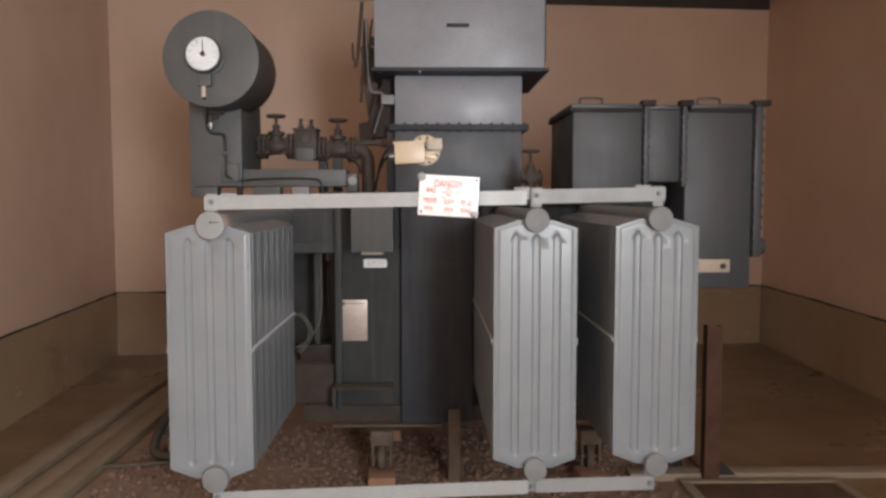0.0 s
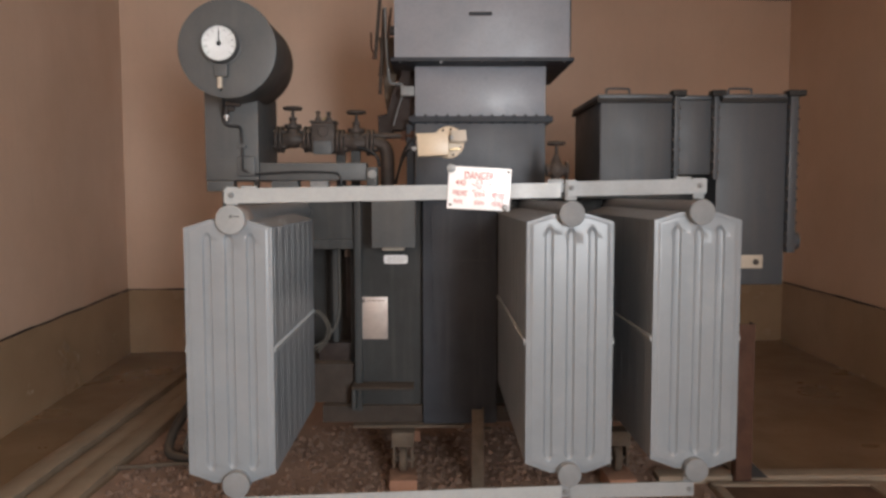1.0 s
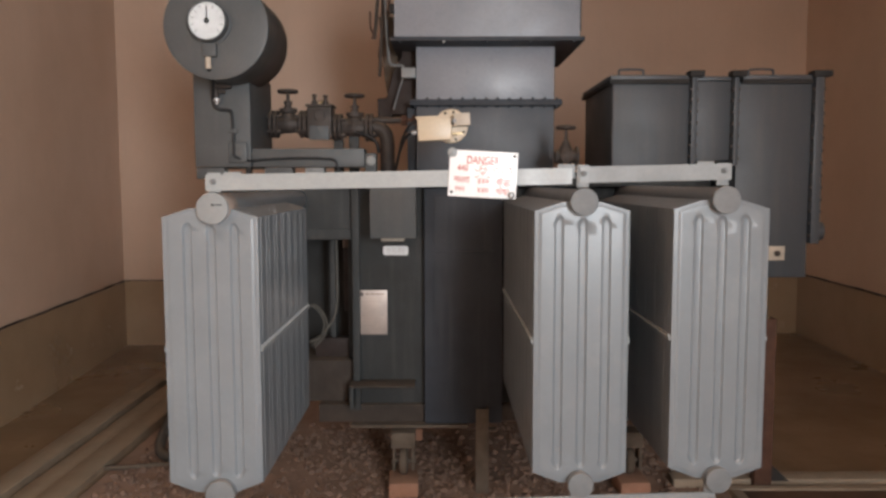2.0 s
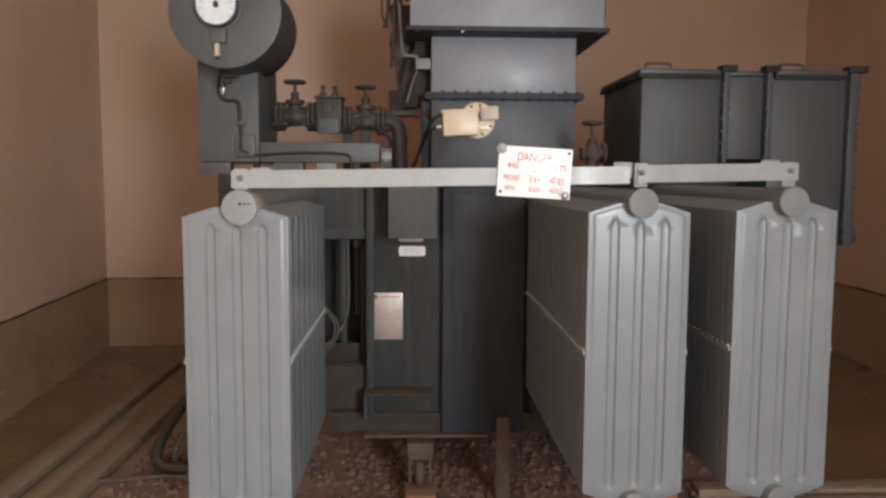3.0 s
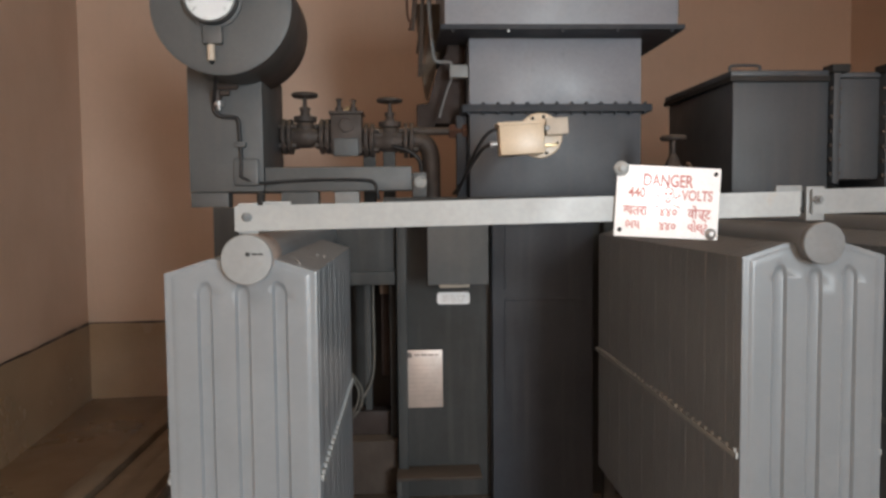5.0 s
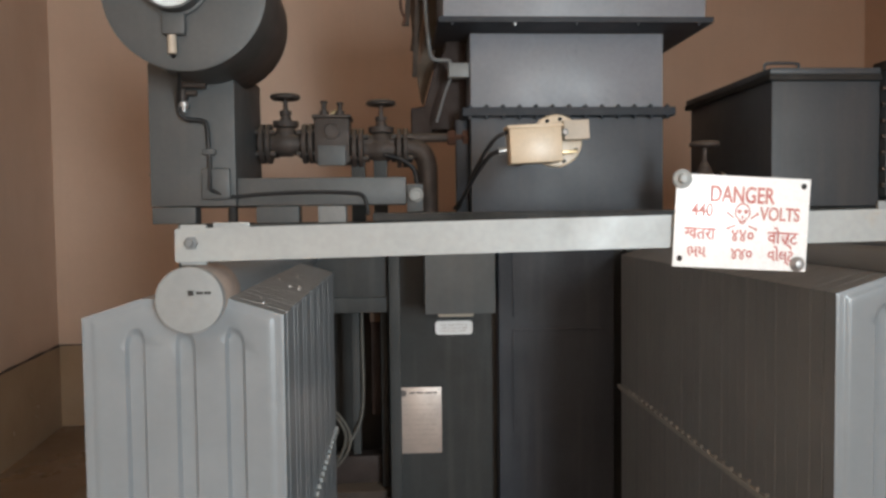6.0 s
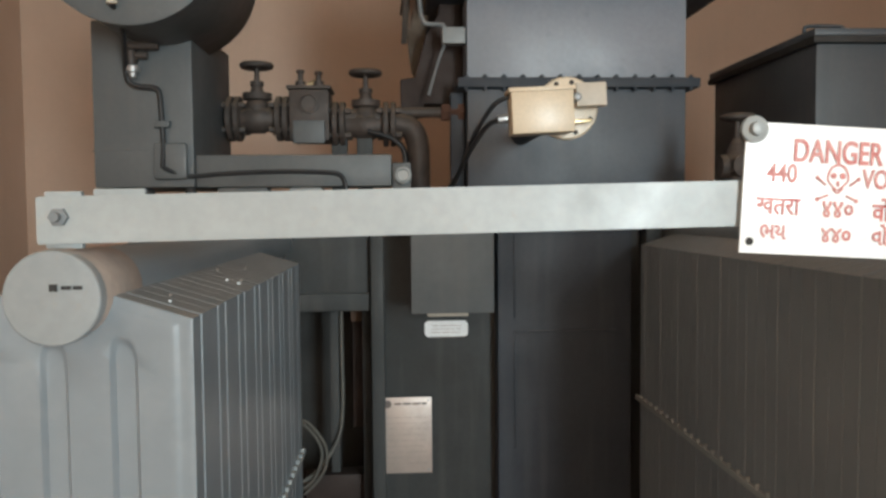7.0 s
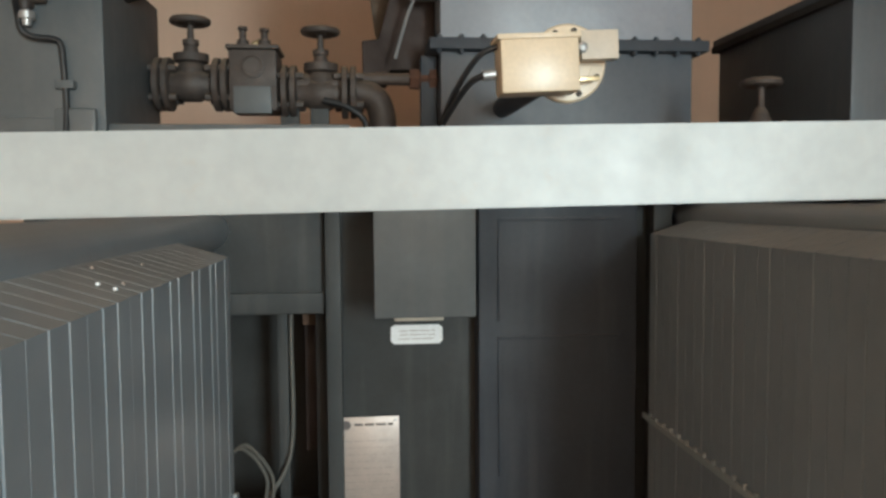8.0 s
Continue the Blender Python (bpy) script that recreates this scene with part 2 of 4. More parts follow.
# ---- the room ----
def build_room():
    t = 0.23
    far = ROOM_N + 0.75

    def lean(bm, x=0.0, y=0.0):
        for v in bm.verts:
            v.co.x, v.co.y = v.co.x + x * (v.co.y - ROOM_N), v.co.y + y * (v.co.x - ROOM_W)
        return bm
    solo("wall_west", lean(box(B(), ROOM_W - t, ROOM_W, ROOM_S - t, far, -0.05, ROOM_H), LEAN_W), M["wall"], "peach painted plaster wall with scuffs", "wall", kind="structure", smooth=0)
    solo("wall_east", lean(box(B(), ROOM_E, ROOM_E + t, ROOM_S - t, far, -0.05, ROOM_H), LEAN_E), M["wall"], "peach painted plaster wall in shade", "wall", kind="structure", smooth=0)
    solo("wall_north", lean(box(B(), ROOM_W, ROOM_E + 0.018, ROOM_N, ROOM_N + t, -0.05, ROOM_H), 0, LEAN_N), M["wall"], "peach painted plaster wall behind the transformer", "wall", kind="structure", smooth=0)
    south_w, south_e = ROOM_W + LEAN_W * (ROOM_S - ROOM_N) + 0.002, ROOM_E + LEAN_E * (ROOM_S - ROOM_N) - 0.010
    bm = B()
    box(bm, south_w, DOOR_X0, ROOM_S - t, ROOM_S, -0.05, ROOM_H)
    box(bm, DOOR_X1, south_e, ROOM_S - t, ROOM_S, -0.05, ROOM_H)
    box(bm, DOOR_X0, DOOR_X1, ROOM_S - t, ROOM_S, DOOR_H, ROOM_H)
    solo("wall_south", bm, M["wall"], "peach painted wall with a wide open doorway", "wall", kind="structure", smooth=0)
    solo("ceiling", box(B(), ROOM_W - t - 0.1, ROOM_E + t, ROOM_S - t, far + t, ROOM_H, ROOM_H + 0.15), M["ceiling"], "dim plastered ceiling slab", "ceiling", kind="structure", smooth=0)
    solo("ground", box(B(), -60, 60, -80, 60, -0.35, -0.06), M["floor"], "dusty earth ground outside the doorway", "ground", kind="structure", smooth=0)
    bm = B()
    for a in ((ROOM_W - t, -1.835, ROOM_S - t, far), (1.775, ROOM_E + t, ROOM_S - t, far), (-1.835, 1.775, ROOM_S - t, 0.2), (-1.835, 1.775, 6.8, far)):
        box(bm, *a, -0.05, 0.0)
    solo("floor", bm, M["slab"], "smooth brown concrete floor with stains", "floor", kind="structure", smooth=0)
    # gently uneven earth bed round the transformer
    bm = B()
    nx, ny = 100, 150
    grid = [[bm.verts.new((-1.83 + 3.60 * i / nx, 0.2 + 6.6 * j / ny, 0)) for i in range(nx + 1)] for j in range(ny + 1)]
    for row in grid:
        for v in row:
            v.co.z = 0.010 * noise.noise(v.co * 2.3) + 0.006 * noise.noise(v.co * 9) - 0.008
    for j in range(ny):
        for i in range(nx):
            bm.faces.new((grid[j][i], grid[j][i + 1], grid[j + 1][i + 1], grid[j + 1][i]))
    solo("earth_bed", bm, M["bed"], "uneven brown earth bed strewn with gravel", "earth bed", kind="structure")
    # dado: a second coat of plaster, proud of the wall, with a dark line on top
    h, d = 0.655, 0.008
    solo("dado_west", lean(box(B(), ROOM_W, ROOM_W + d, ROOM_S, ROOM_N, -0.03, h), LEAN_W), M["dado"], "glossy brown painted dado on the wall", "dado", kind="structure", smooth=0)
    solo("dado_east", lean(box(B(), ROOM_E - d, ROOM_E, ROOM_S, ROOM_N + 0.55, -0.03, h), LEAN_E), M["dado"], "glossy brown painted dado on the wall", "dado", kind="structure", smooth=0)
    solo("dado_north", lean(box(B(), ROOM_W + d, ROOM_E - d + 0.016, ROOM_N - d, ROOM_N, -0.03, h), 0, LEAN_N), M["dado"], "glossy brown painted dado behind the transformer", "dado", kind="structure", smooth=0)

    def ragged(a, b):
        bm = B()
        a, b = Vector(a), Vector(b)
        count = 120
        last = None
        for k in range(count + 1):
            p = a.lerp(b, k / count)
            w = 0.008 + 0.006 * noise.noise(p * 7)
            o = 0.006 * noise.noise(p * 3 + Vector((5, 0, 0)))
            now = (bm.verts.new(p + Vector((0, 0, o - w))), bm.verts.new(p + Vector((0, 0, o + w))))
            if last:
                bm.faces.new((last[0], now[0], now[1], last[1]))
            last = now
        return bm
    for name, a, b, x, y in (("trim_west", (ROOM_W + d + 0.003, ROOM_S, h), (ROOM_W + d + 0.003, ROOM_N, h), LEAN_W, 0),
                             ("trim_east", (ROOM_E - d - 0.003, ROOM_S, h), (ROOM_E - d - 0.003, ROOM_N + 0.54, h), LEAN_E, 0),
                             ("trim_north", (ROOM_W, ROOM_N - d - 0.003, h), (ROOM_E, ROOM_N - d - 0.003, h), 0, LEAN_N)):
        solo(name, lean(ragged(a, b), x, y), M["stripe"], "uneven dark line along the top of the dado", "trim", kind="structure")
    bm = lean(box(B(), ROOM_W, ROOM_E, ROOM_N - 0.05, ROOM_N - 0.002, ROOM_H - 0.205, ROOM_H - 0.002, 0.004), 0, LEAN_N)
    solo("trim_cornice", bm, M["beam"], "dark timber strip under the ceiling", "trim", kind="structure")


build_room()


# ---- radiators ----
def fin_mesh(width, height, thick, border, top_rise=0.030, bottom_rise=0.036):
    """A pressed panel: thin welded border, raised body, three rounded grooves."""
    grooves = (0.085, 0.1665, 0.247)
    xs = [0, 0.0015, 0.004, 0.008, 0.014, 0.017, 0.020, 0.024, 0.03]
    for c in grooves:
        xs += [c - 0.028, c - 0.0165, c - 0.014, c - 0.011, c - 0.007, c, c + 0.007, c + 0.011, c + 0.014, c + 0.0165]
    xs += [width - 0.04, width - 0.03, width - 0.024, width - 0.020, width - 0.017, width - 0.014, width - 0.008, width - 0.004, width - 0.0015, width]
    ds = [0, 0.0015, 0.004, 0.008, 0.011, 0.014, 0.018, 0.030, 0.044, 0.048, 0.052, 0.056, 0.060, 0.065, 0.071, 0.080, 0.12]
    bm = B()
    for side in (1, -1):
        grid = []
        for x in xs:
            edge = min(x, width - x)
            lift = min(1.0, edge / 0.095)
            top, bottom = height + top_rise * lift, -bottom_rise * lift
            zs = [top - d for d in ds] + [(top + bottom) / 2] + [bottom + d for d in reversed(ds)]
            col = []
            for z in zs:
                rise = min((edge - 0.0135) / 0.0105, (min(top - z, z - bottom) - 0.008) / 0.0105)
                s = max(0.0, min(1.0, rise))
                y = border + (thick / 2 - border) * s * s * (3 - 2 * s)
                e = min(edge, top - z, z - bottom)
                y -= 0.0010 * max(0.0, 1 - e / 0.005) ** 1.7
                for k, c in enumerate(grooves):
                    u = abs(x - c) / 0.0165
                    if u < 1:
                        end = min(top - z, z - bottom) - (0.044 + (0.009 if k == 1 else 0.0))
                        if end < 0.026:
                            u = math.hypot(u, max(0.0, (0.026 - end) / 0.026)) if end > 0 else 1.0
                        w = max(0.0, min(1.0, (1 - u) / 0.40))
                        y -= 0.0080 * w * w * (3 - 2 * w)
                col.append(bm.verts.new((x, -side * y, z)))
            grid.append(col)
        for a, b in zip(grid, grid[1:]):
            for k in range(len(a) - 1):
                bm.faces.new((a[k], b[k], b[k + 1], a[k + 1]))
    rim = [e for e in bm.edges if len(e.link_faces) == 1]
    bmesh.ops.bridge_loops(bm, edges=rim)
    return mesh_of("fin", bm, M["rad"], 45)


FIN_W, FIN_Y0, FIN_PITCH = 0.327, 3.156, 0.043


def build_radiator(x0, z0, z1, pipe_x, pipe_r, FIN_Y1, label):
    xm = pipe_x
    rad = thing("radiator", label, "radiator", (xm, 3.8, z0 - 0.1), "oil cooling radiators")
    front, fin = fin_mesh(FIN_W, z1 - z0, 0.0425, 0.0186), fin_mesh(FIN_W, z1 - z0, 0.0425, 0.0211)
    count = int((FIN_Y1 - FIN_Y0) / FIN_PITCH) + 1
    for k in range(count):
        ob = new("fin", fin if k else front)
        ob.parent = rad
        ob.matrix_parent_inverse = Matrix.Translation(-rad.location)
        ob.location = (x0 + 0.0004 * math.sin(k * 2.1), FIN_Y0 + k * FIN_PITCH, z0)
    for name, zc, r, y0 in (("top_header", z1 + 0.031, pipe_r, 3.098), ("bottom_header", z0 - 0.030, pipe_r * 0.94, 3.098)):
        pipe = part(name, rod(B(), (xm, y0 + 0.004, zc), (xm, 4.60, zc), r - 0.004, 32), M["rad"], rad)
        bm = lathe(B(), (xm, y0 + 0.012, zc), (0, -1, 0), ((0, r - 0.003), (0.0, r), (0.0155, r), (0.0168, r - 0.0005), (0.0176, r - 0.0015), (0.0180, r - 0.003)), 40)
        # paler left top cap; the lower caps' shade is put into their grey
        part("end_cap", bm, M["bar_darker" if x0 < 0 and zc > 1 else "cap"], pipe, "flat welded round cap")
    for x in (x0 - 0.004, x0 + FIN_W + 0.004):
        zc = (z0 + z1) / 2 + 0.005
        bm = box(B(), x - 0.003, x + 0.003, FIN_Y0 - 0.012, FIN_Y1 + 0.01, zc - 0.007, zc + 0.007, 0.001)
        for k in range(count):
            y = FIN_Y0 + k * FIN_PITCH
            rod(bm, (x, y, zc + 0.006), (x, y, zc + 0.016), 0.0045, 8)
        part("spacer_strip", bm, M["bar"], rad, "pale notched steel spacer strip")
    return rad


RADS = (
    (-0.891, 0.570, 1.501, -0.705, 0.054, 4.08, "grey painted pressed-steel radiator with dusty top fins"),
    (0.381, 0.602, 1.520, 0.5435, 0.047, 4.44, "grey painted pressed-steel radiator beside another one"),
    (0.857, 0.618, 1.526, 1.0205, 0.047, 4.44, "grey painted pressed-steel radiator under the cable box"),
)
made = [build_radiator(*row) for row in RADS]


def build_header_marks(rad):
    header = next(o for o in rad.children if o.name.startswith("top_header"))
    x, z, y = -0.705, 1.532, 3.0905
    for dx, w, h in ((-0.001, 0.009, 0.008), (0.012, 0.011, 0.004), (0.025, 0.010, 0.004)):
        part("mark", box(B(), x + dx, x + dx + w, y - 0.0012, y - 0.0002, z + 0.012 - h / 2, z + 0.012 + h / 2), M["gasket"], header, "dark painted mark", smooth=0)
    part("bare_patch", lathe(B(), (x, 3.118, z), (0, 1, 0), ((0, 0.0503), (0.002, 0.0512), (0.12, 0.0512), (0.122, 0.0503)), 36), M["primer"], header, "bare pinkish primer patch")


build_header_marks(made[0])


def build_flecks(rad):
    """Small drips of pale primer on the dusty tops of the fins."""
    rnd = random.Random(11)
    for k in range(7):
        y = FIN_Y0 + FIN_PITCH * rnd.randint(1, 14)
        x = rnd.uniform(-0.655, -0.575)
        top = 1.501 + 0.030 * min(1.0, (-0.564 - x) / 0.095)
        bm = bmesh_fleck(x, y, top, rnd.uniform(0.0018, 0.0032))
        part("paint_fleck", bm, M["primer" if k % 3 else "white"], rad, "pale dried paint drip")


def bmesh_fleck(x, y, z, r):
    bm = B()
    bmesh.ops.create_icosphere(bm, subdivisions=2, radius=r, matrix=Matrix.Translation((x, y, z + r * 0.2)) @ Matrix.Diagonal((1, 1.6, 0.8, 1)))
    return bm


build_flecks(made[0])


# ---- tie bars across the radiators ----
def build_tie_bar(name, spans, lugs, label, h):
    bar = thing(name, label, "tie bar", (0, 3.08, spans[0][1] - h), "radiator tie bars")
    for x0, za, x1, zb in spans:
        bm = B()
        for y in (3.127, 3.135):
            bm.verts.new((x0, y, za - h / 2)), bm.verts.new((x1, y, zb - h / 2)), bm.verts.new((x1, y, zb + h / 2)), bm.verts.new((x0, y, za + h / 2))
        v = list(bm.verts)
        for q in ((0, 1, 2, 3), (7, 6, 5, 4), (0, 4, 5, 1), (1, 5, 6, 2), (2, 6, 7, 3), (3, 7, 4, 0)):
            bm.faces.new([v[k] for k in q])
        bmesh.ops.bevel(bm, geom=list(bm.edges), offset=0.0015, segments=2, affect="EDGES")
        # bars and lugs on the right: weaker light is put into the darker grey
        part("flat_bar", bm, M["bar" if x0 < 0 else "bar_darker"], bar)
    for x, z0, z1, zb in lugs:
        lug = part("lug", box(B(), x - 0.021, x + 0.021, 3.1365, 3.1465, z0, z1, 0.002), M["bar" if x < 0 else "bar_darker"], bar)
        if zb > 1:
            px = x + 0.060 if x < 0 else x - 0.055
            part("lug_plate", box(B(), px - 0.030, px + 0.030, 3.148, 3.156, z0 + 0.03, zb + 0.033, 0.002), M["bar" if x < 0 else "bar_darker"], lug, "pale welded cleat")
        bm = lathe(B(), (x, 3.127, zb), (0, -1, 0), ((0, 0.011), (0.006, 0.011), (0.007, 0.009)), 6)
        rod(bm, (x, 3.121, zb), (x, 3.111, zb), 0.0055, 10)
        part("bolt", bm, M["cap"], lug, "dull painted hexagon bolt")
    return bar


build_tie_bar("top_tie_bar", ((-0.735, 1.618, 0.506, 1.638), (0.532, 1.642, 1.046, 1.652)),
              ((-0.708, 1.585, 1.652, 1.622), (0.545, 1.60, 1.676, 1.646), (1.020, 1.605, 1.682, 1.655)),
              "pale grey flat steel bar bolted across the radiators", 0.055)
build_tie_bar("bottom_tie_bar", ((-0.72, 0.452, 0.52, 0.492), (0.55, 0.496, 1.02, 0.506)),
              ((-0.705, 0.43, 0.515, 0.462), (0.535, 0.47, 0.56, 0.495), (1.005, 0.475, 0.565, 0.505)),
              "pale grey flat steel bar low across the radiators", 0.056)


# ---- danger sign ----
def letters(text, size, mat, parent, centre, tilt, name="lettering", label="", squeeze=1.0):
    cu = bpy.data.curves.new("text", "FONT")
    cu.body, cu.size, cu.align_x, cu.align_y = text, size, "CENTER", "CENTER"
    cu.extrude, cu.offset = 0.0003, size * 0.018
    tmp = new("text", cu)
    deps = bpy.context.evaluated_depsgraph_get()
    me = bpy.data.meshes.new_from_object(tmp.evaluated_get(deps))
    bpy.data.objects.remove(tmp)
    me.transform(Matrix.Translation(centre) @ tilt @ pose(0, 0, 0, 90) @ Matrix.Diagonal((squeeze, 1, 1, 1)))
    me.materials.clear()
    me.materials.append(mat)
    ob = new(name, me)
    ob.parent = parent
    ob.matrix_parent_inverse = Matrix.Translation(-parent.location) if parent.type == "EMPTY" else Matrix()
    return tagged(ob, label) if label else ob


def build_sign():
    cx, cy, cz, w, h = 0.204, 3.119, 1.644, 0.230, 0.156
    tilt = pose(0, 0, 0, 0, 3.2, 0)
    sign = thing("danger_sign", "white enamel danger plate with red lettering on the tie bar", "sign", (cx, cy, cz - h / 2))
    bm = box(B(), cx - w / 2, cx + w / 2, cy - 0.001, cy + 0.002, cz - h / 2, cz + h / 2, 0.0008)
    bm.transform(Matrix.Translation((cx, cy, cz)) @ tilt @ Matrix.Translation((-cx, -cy, -cz)))
    part("plate", bm, M["white"], sign)

    def at(u, v, out=0.0022):
        return Vector((cx, cy, cz)) + tilt @ Vector((u * w / 2, -out, v * h / 2))
    letters("DANGER", 0.038, M["red"], sign, at(-0.02, 0.58), tilt, squeeze=0.72)
    letters("440", 0.031, M["red"], sign, at(-0.60, 0.23), tilt, squeeze=0.80)
    letters("VOLTS", 0.031, M["red"], sign, at(0.56, 0.20), tilt, squeeze=0.74)
    for word, u, v, size in (("\u0916\u0924\u0930\u093e", -0.62, -0.27, 0.030), ("\u096a\u096a\u0966", 0.02, -0.28, 0.029), ("\u0935\u094b\u0932\u094d\u091f", 0.62, -0.30, 0.030),
                             ("\u0aad\u0aaf", -0.66, -0.66, 0.027), ("\u0aea\u0aea\u0ae6", 0.02, -0.67, 0.027), ("\u0ab5\u0acb\u0ab2\u0acd\u0a9f", 0.60, -0.68, 0.027)):
        letters(word, size, M["red"], sign, at(u, v), tilt, squeeze=0.85)
    # warning emblem: outlined skull over two crossed strokes
    bm = B()
    n = 32

    def q(ang, k):
        u, v = math.cos(ang), math.sin(ang)
        wide = 0.118 if v > -0.25 else 0.118 - 0.050 * min(1, (-v - 0.25) / 0.35)
        return at(k * wide * u, 0.21 + k * (0.215 if v > 0 else 0.245) * v, 0.0021)
    for k in range(n):
        a, b = 2 * math.pi * k / n, 2 * math.pi * (k + 1) / n
        bm.faces.new([bm.verts.new(p) for p in (q(a, 1), q(b, 1), q(b, 0.84), q(a, 0.84))])
    for du in (-0.048, 0.048):
        p = at(du, 0.24)
        rod(bm, p, p + Vector((0, -0.0003, 0)), 0.0036, 12)
    for u, v, w2, h2 in ((0, 0.12, 0.0016, 0.003), (0, 0.03, 0.0065, 0.0009), (-0.03, 0.03, 0.0008, 0.003), (0.03, 0.03, 0.0008, 0.003)):
        p = at(u, v)
        box(bm, p.x - w2, p.x + w2, p.y - 0.0003, p.y, p.z - h2, p.z + h2)
    for side in (-1, 1):
        for u0, v0, u1, v1 in ((0.13, 0.10, 0.22, 0.20), (0.10, -0.06, 0.21, -0.13)):
            a, b = at(side * u0, v0), at(side * u1, v1)
            rod(bm, a, b, 0.0012, 6)
            rod(bm, b, b + Vector((0, -0.0003, 0)), 0.0024, 10)
    part("emblem", bm, M["red"], sign, smooth=0)
    p = at(-0.93, 0.88, 0)
    part("bolt", lathe(B(), p, (0, -1, 0), ((0, 0.016), (0.006, 0.016), (0.008, 0.013), (0.009, 0.009), (0.016, 0.008), (0.017, 0.005)), 24), M["bar"], sign, "painted bolt and washer")
    p = at(0.86, -0.84, 0)
    part("bolt", lathe(B(), p, (0, -1, 0), ((0, 0.0125), (0.004, 0.0125), (0.0055, 0.010), (0.011, 0.007), (0.012, 0.004)), 20), M["steel"], sign, "dull steel bolt and washer")
    for u, v in ((0.90, 0.84), (-0.90, -0.82)):
        p = at(u, v, 0.0012)
        part("hole", rod(B(), p, p + Vector((0, -0.0006, 0)), 0.005, 14), M["gasket"], sign, "dark empty fixing hole")


build_sign()


# ---- main tank ----
TOP = 1.672


def bolts(bm, a, b, n, r=0.010, h=0.012, axis=(0, 0, 1)):
    a, b = Vector(a), Vector(b)
    for k in range(n):
        p = a.lerp(b, k / max(1, n - 1))
        lathe(bm, p, axis, ((0, r), (h * 0.6, r), (h * 0.65, r * 0.55), (h, r * 0.5)), 6)
    return bm


def build_tank():
    tank = thing("transformer_tank", "dark grey welded steel transformer tank on rollers", "transformer", (0.3, 5.0, 0.18))
    part("body", box(B(), -0.412, 1.30, 4.588, 5.60, 0.43, TOP - 0.03, 0.006), M["tank"], tank)
    part("lid", box(B(), -0.46, 1.36, 4.44, 5.66, TOP - 0.03, TOP, 0.004), M["tank"], tank, "thick grey cover plate")
    part("rim", box(B(), -0.46, 1.36, 4.45, 4.586, TOP - 0.075, TOP - 0.033, 0.004), M["tank"], tank)
    # box stiffener, full height
    col = part("stiffener", box(B(), -0.030, 0.383, 4.515, 4.586, 0.338, TOP - 0.08, 0.010), M["column"], tank, "blue-grey box stiffener")
    for z0, z1 in ((1.30, 1.56), (0.90, 1.26)):
        bm = B()
        box(bm, 0.02, 0.335, 4.509, 4.513, z1 - 0.008, z1, 0.001)
        box(bm, 0.02, 0.026, 4.509, 4.513, z0, z1 - 0.01, 0.001)
        part("panel_edge", bm, M["column"], col)
    for x in (0.43, 0.70, 0.98, 1.24):
        part("stiffener", box(B(), x, x + 0.05, 4.53, 4.586, 0.40, TOP - 0.08, 0.006), M["tank"], tank)
    part("stiffener", box(B(), -0.412, -0.372, 4.55, 4.586, 0.40, TOP - 0.08, 0.006), M["tank"], tank)
    # skid under the tank
    part("skid_beam", box(B(), -0.60, 1.40, 4.56, 4.66, 0.335, 0.429, 0.004), M["soil"], tank, "dusty channel skid")
    part("skid_beam", box(B(), -0.60, 1.40, 5.45, 5.55, 0.335, 0.429, 0.004), M["tank"], tank)
    part("skid_flange", box(B(), -0.42, 0.20, 4.50, 4.665, 0.320, 0.334, 0.002), M["dusty"], tank, "dust-covered ledge")
    part("step_plate", box(B(), -0.42, -0.08, 4.44, 4.586, 0.55, 0.562, 0.002), M["soil"], tank, "narrow dusty ledge plate")
    part("gusset", box(B(), -0.42, -0.40, 4.45, 4.585, 0.435, 0.549, 0.002), M["tank"], tank)
    for y in (4.47, 5.3):
        for x in (-0.14, 1.05):
            fork = part("roller_bracket", B_fork(x, y), M["dusty"], tank, "dusty steel roller fork")
            bm = lathe(B(), (x + 0.022, y, 0.155), (-1, 0, 0), ((0, 0.02), (0.002, 0.062), (0.01, 0.070), (0.034, 0.070), (0.042, 0.062), (0.044, 0.02)), 28)
            part("roller", bm, M["dusty"], fork, "worn steel roller")
    return tank


def B_fork(x, y):
    bm = B()
    box(bm, x - 0.062, x + 0.062, y - 0.055, y + 0.055, 0.238, 0.319, 0.003)
    for s in (-1, 1):
        box(bm, x + s * 0.05 - 0.006, x + s * 0.05 + 0.006, y - 0.045, y + 0.045, 0.115, 0.239, 0.003)
    rod(bm, (x - 0.065, y, 0.155), (x + 0.065, y, 0.155), 0.012, 12)
    return bm


build_tank()


def bar_lines(bm, x0, x1, y, z_top, rows, step, h):
    rnd = random.Random(5)
    for k in range(rows):
        x = x0
        while x < x1 - 0.006:
            w = min(rnd.uniform(0.008, 0.03), x1 - x)
            box(bm, x, x + w, y - 0.0004, y, z_top - k * step - h, z_top - k * step)
            x += w + 0.005
    return bm


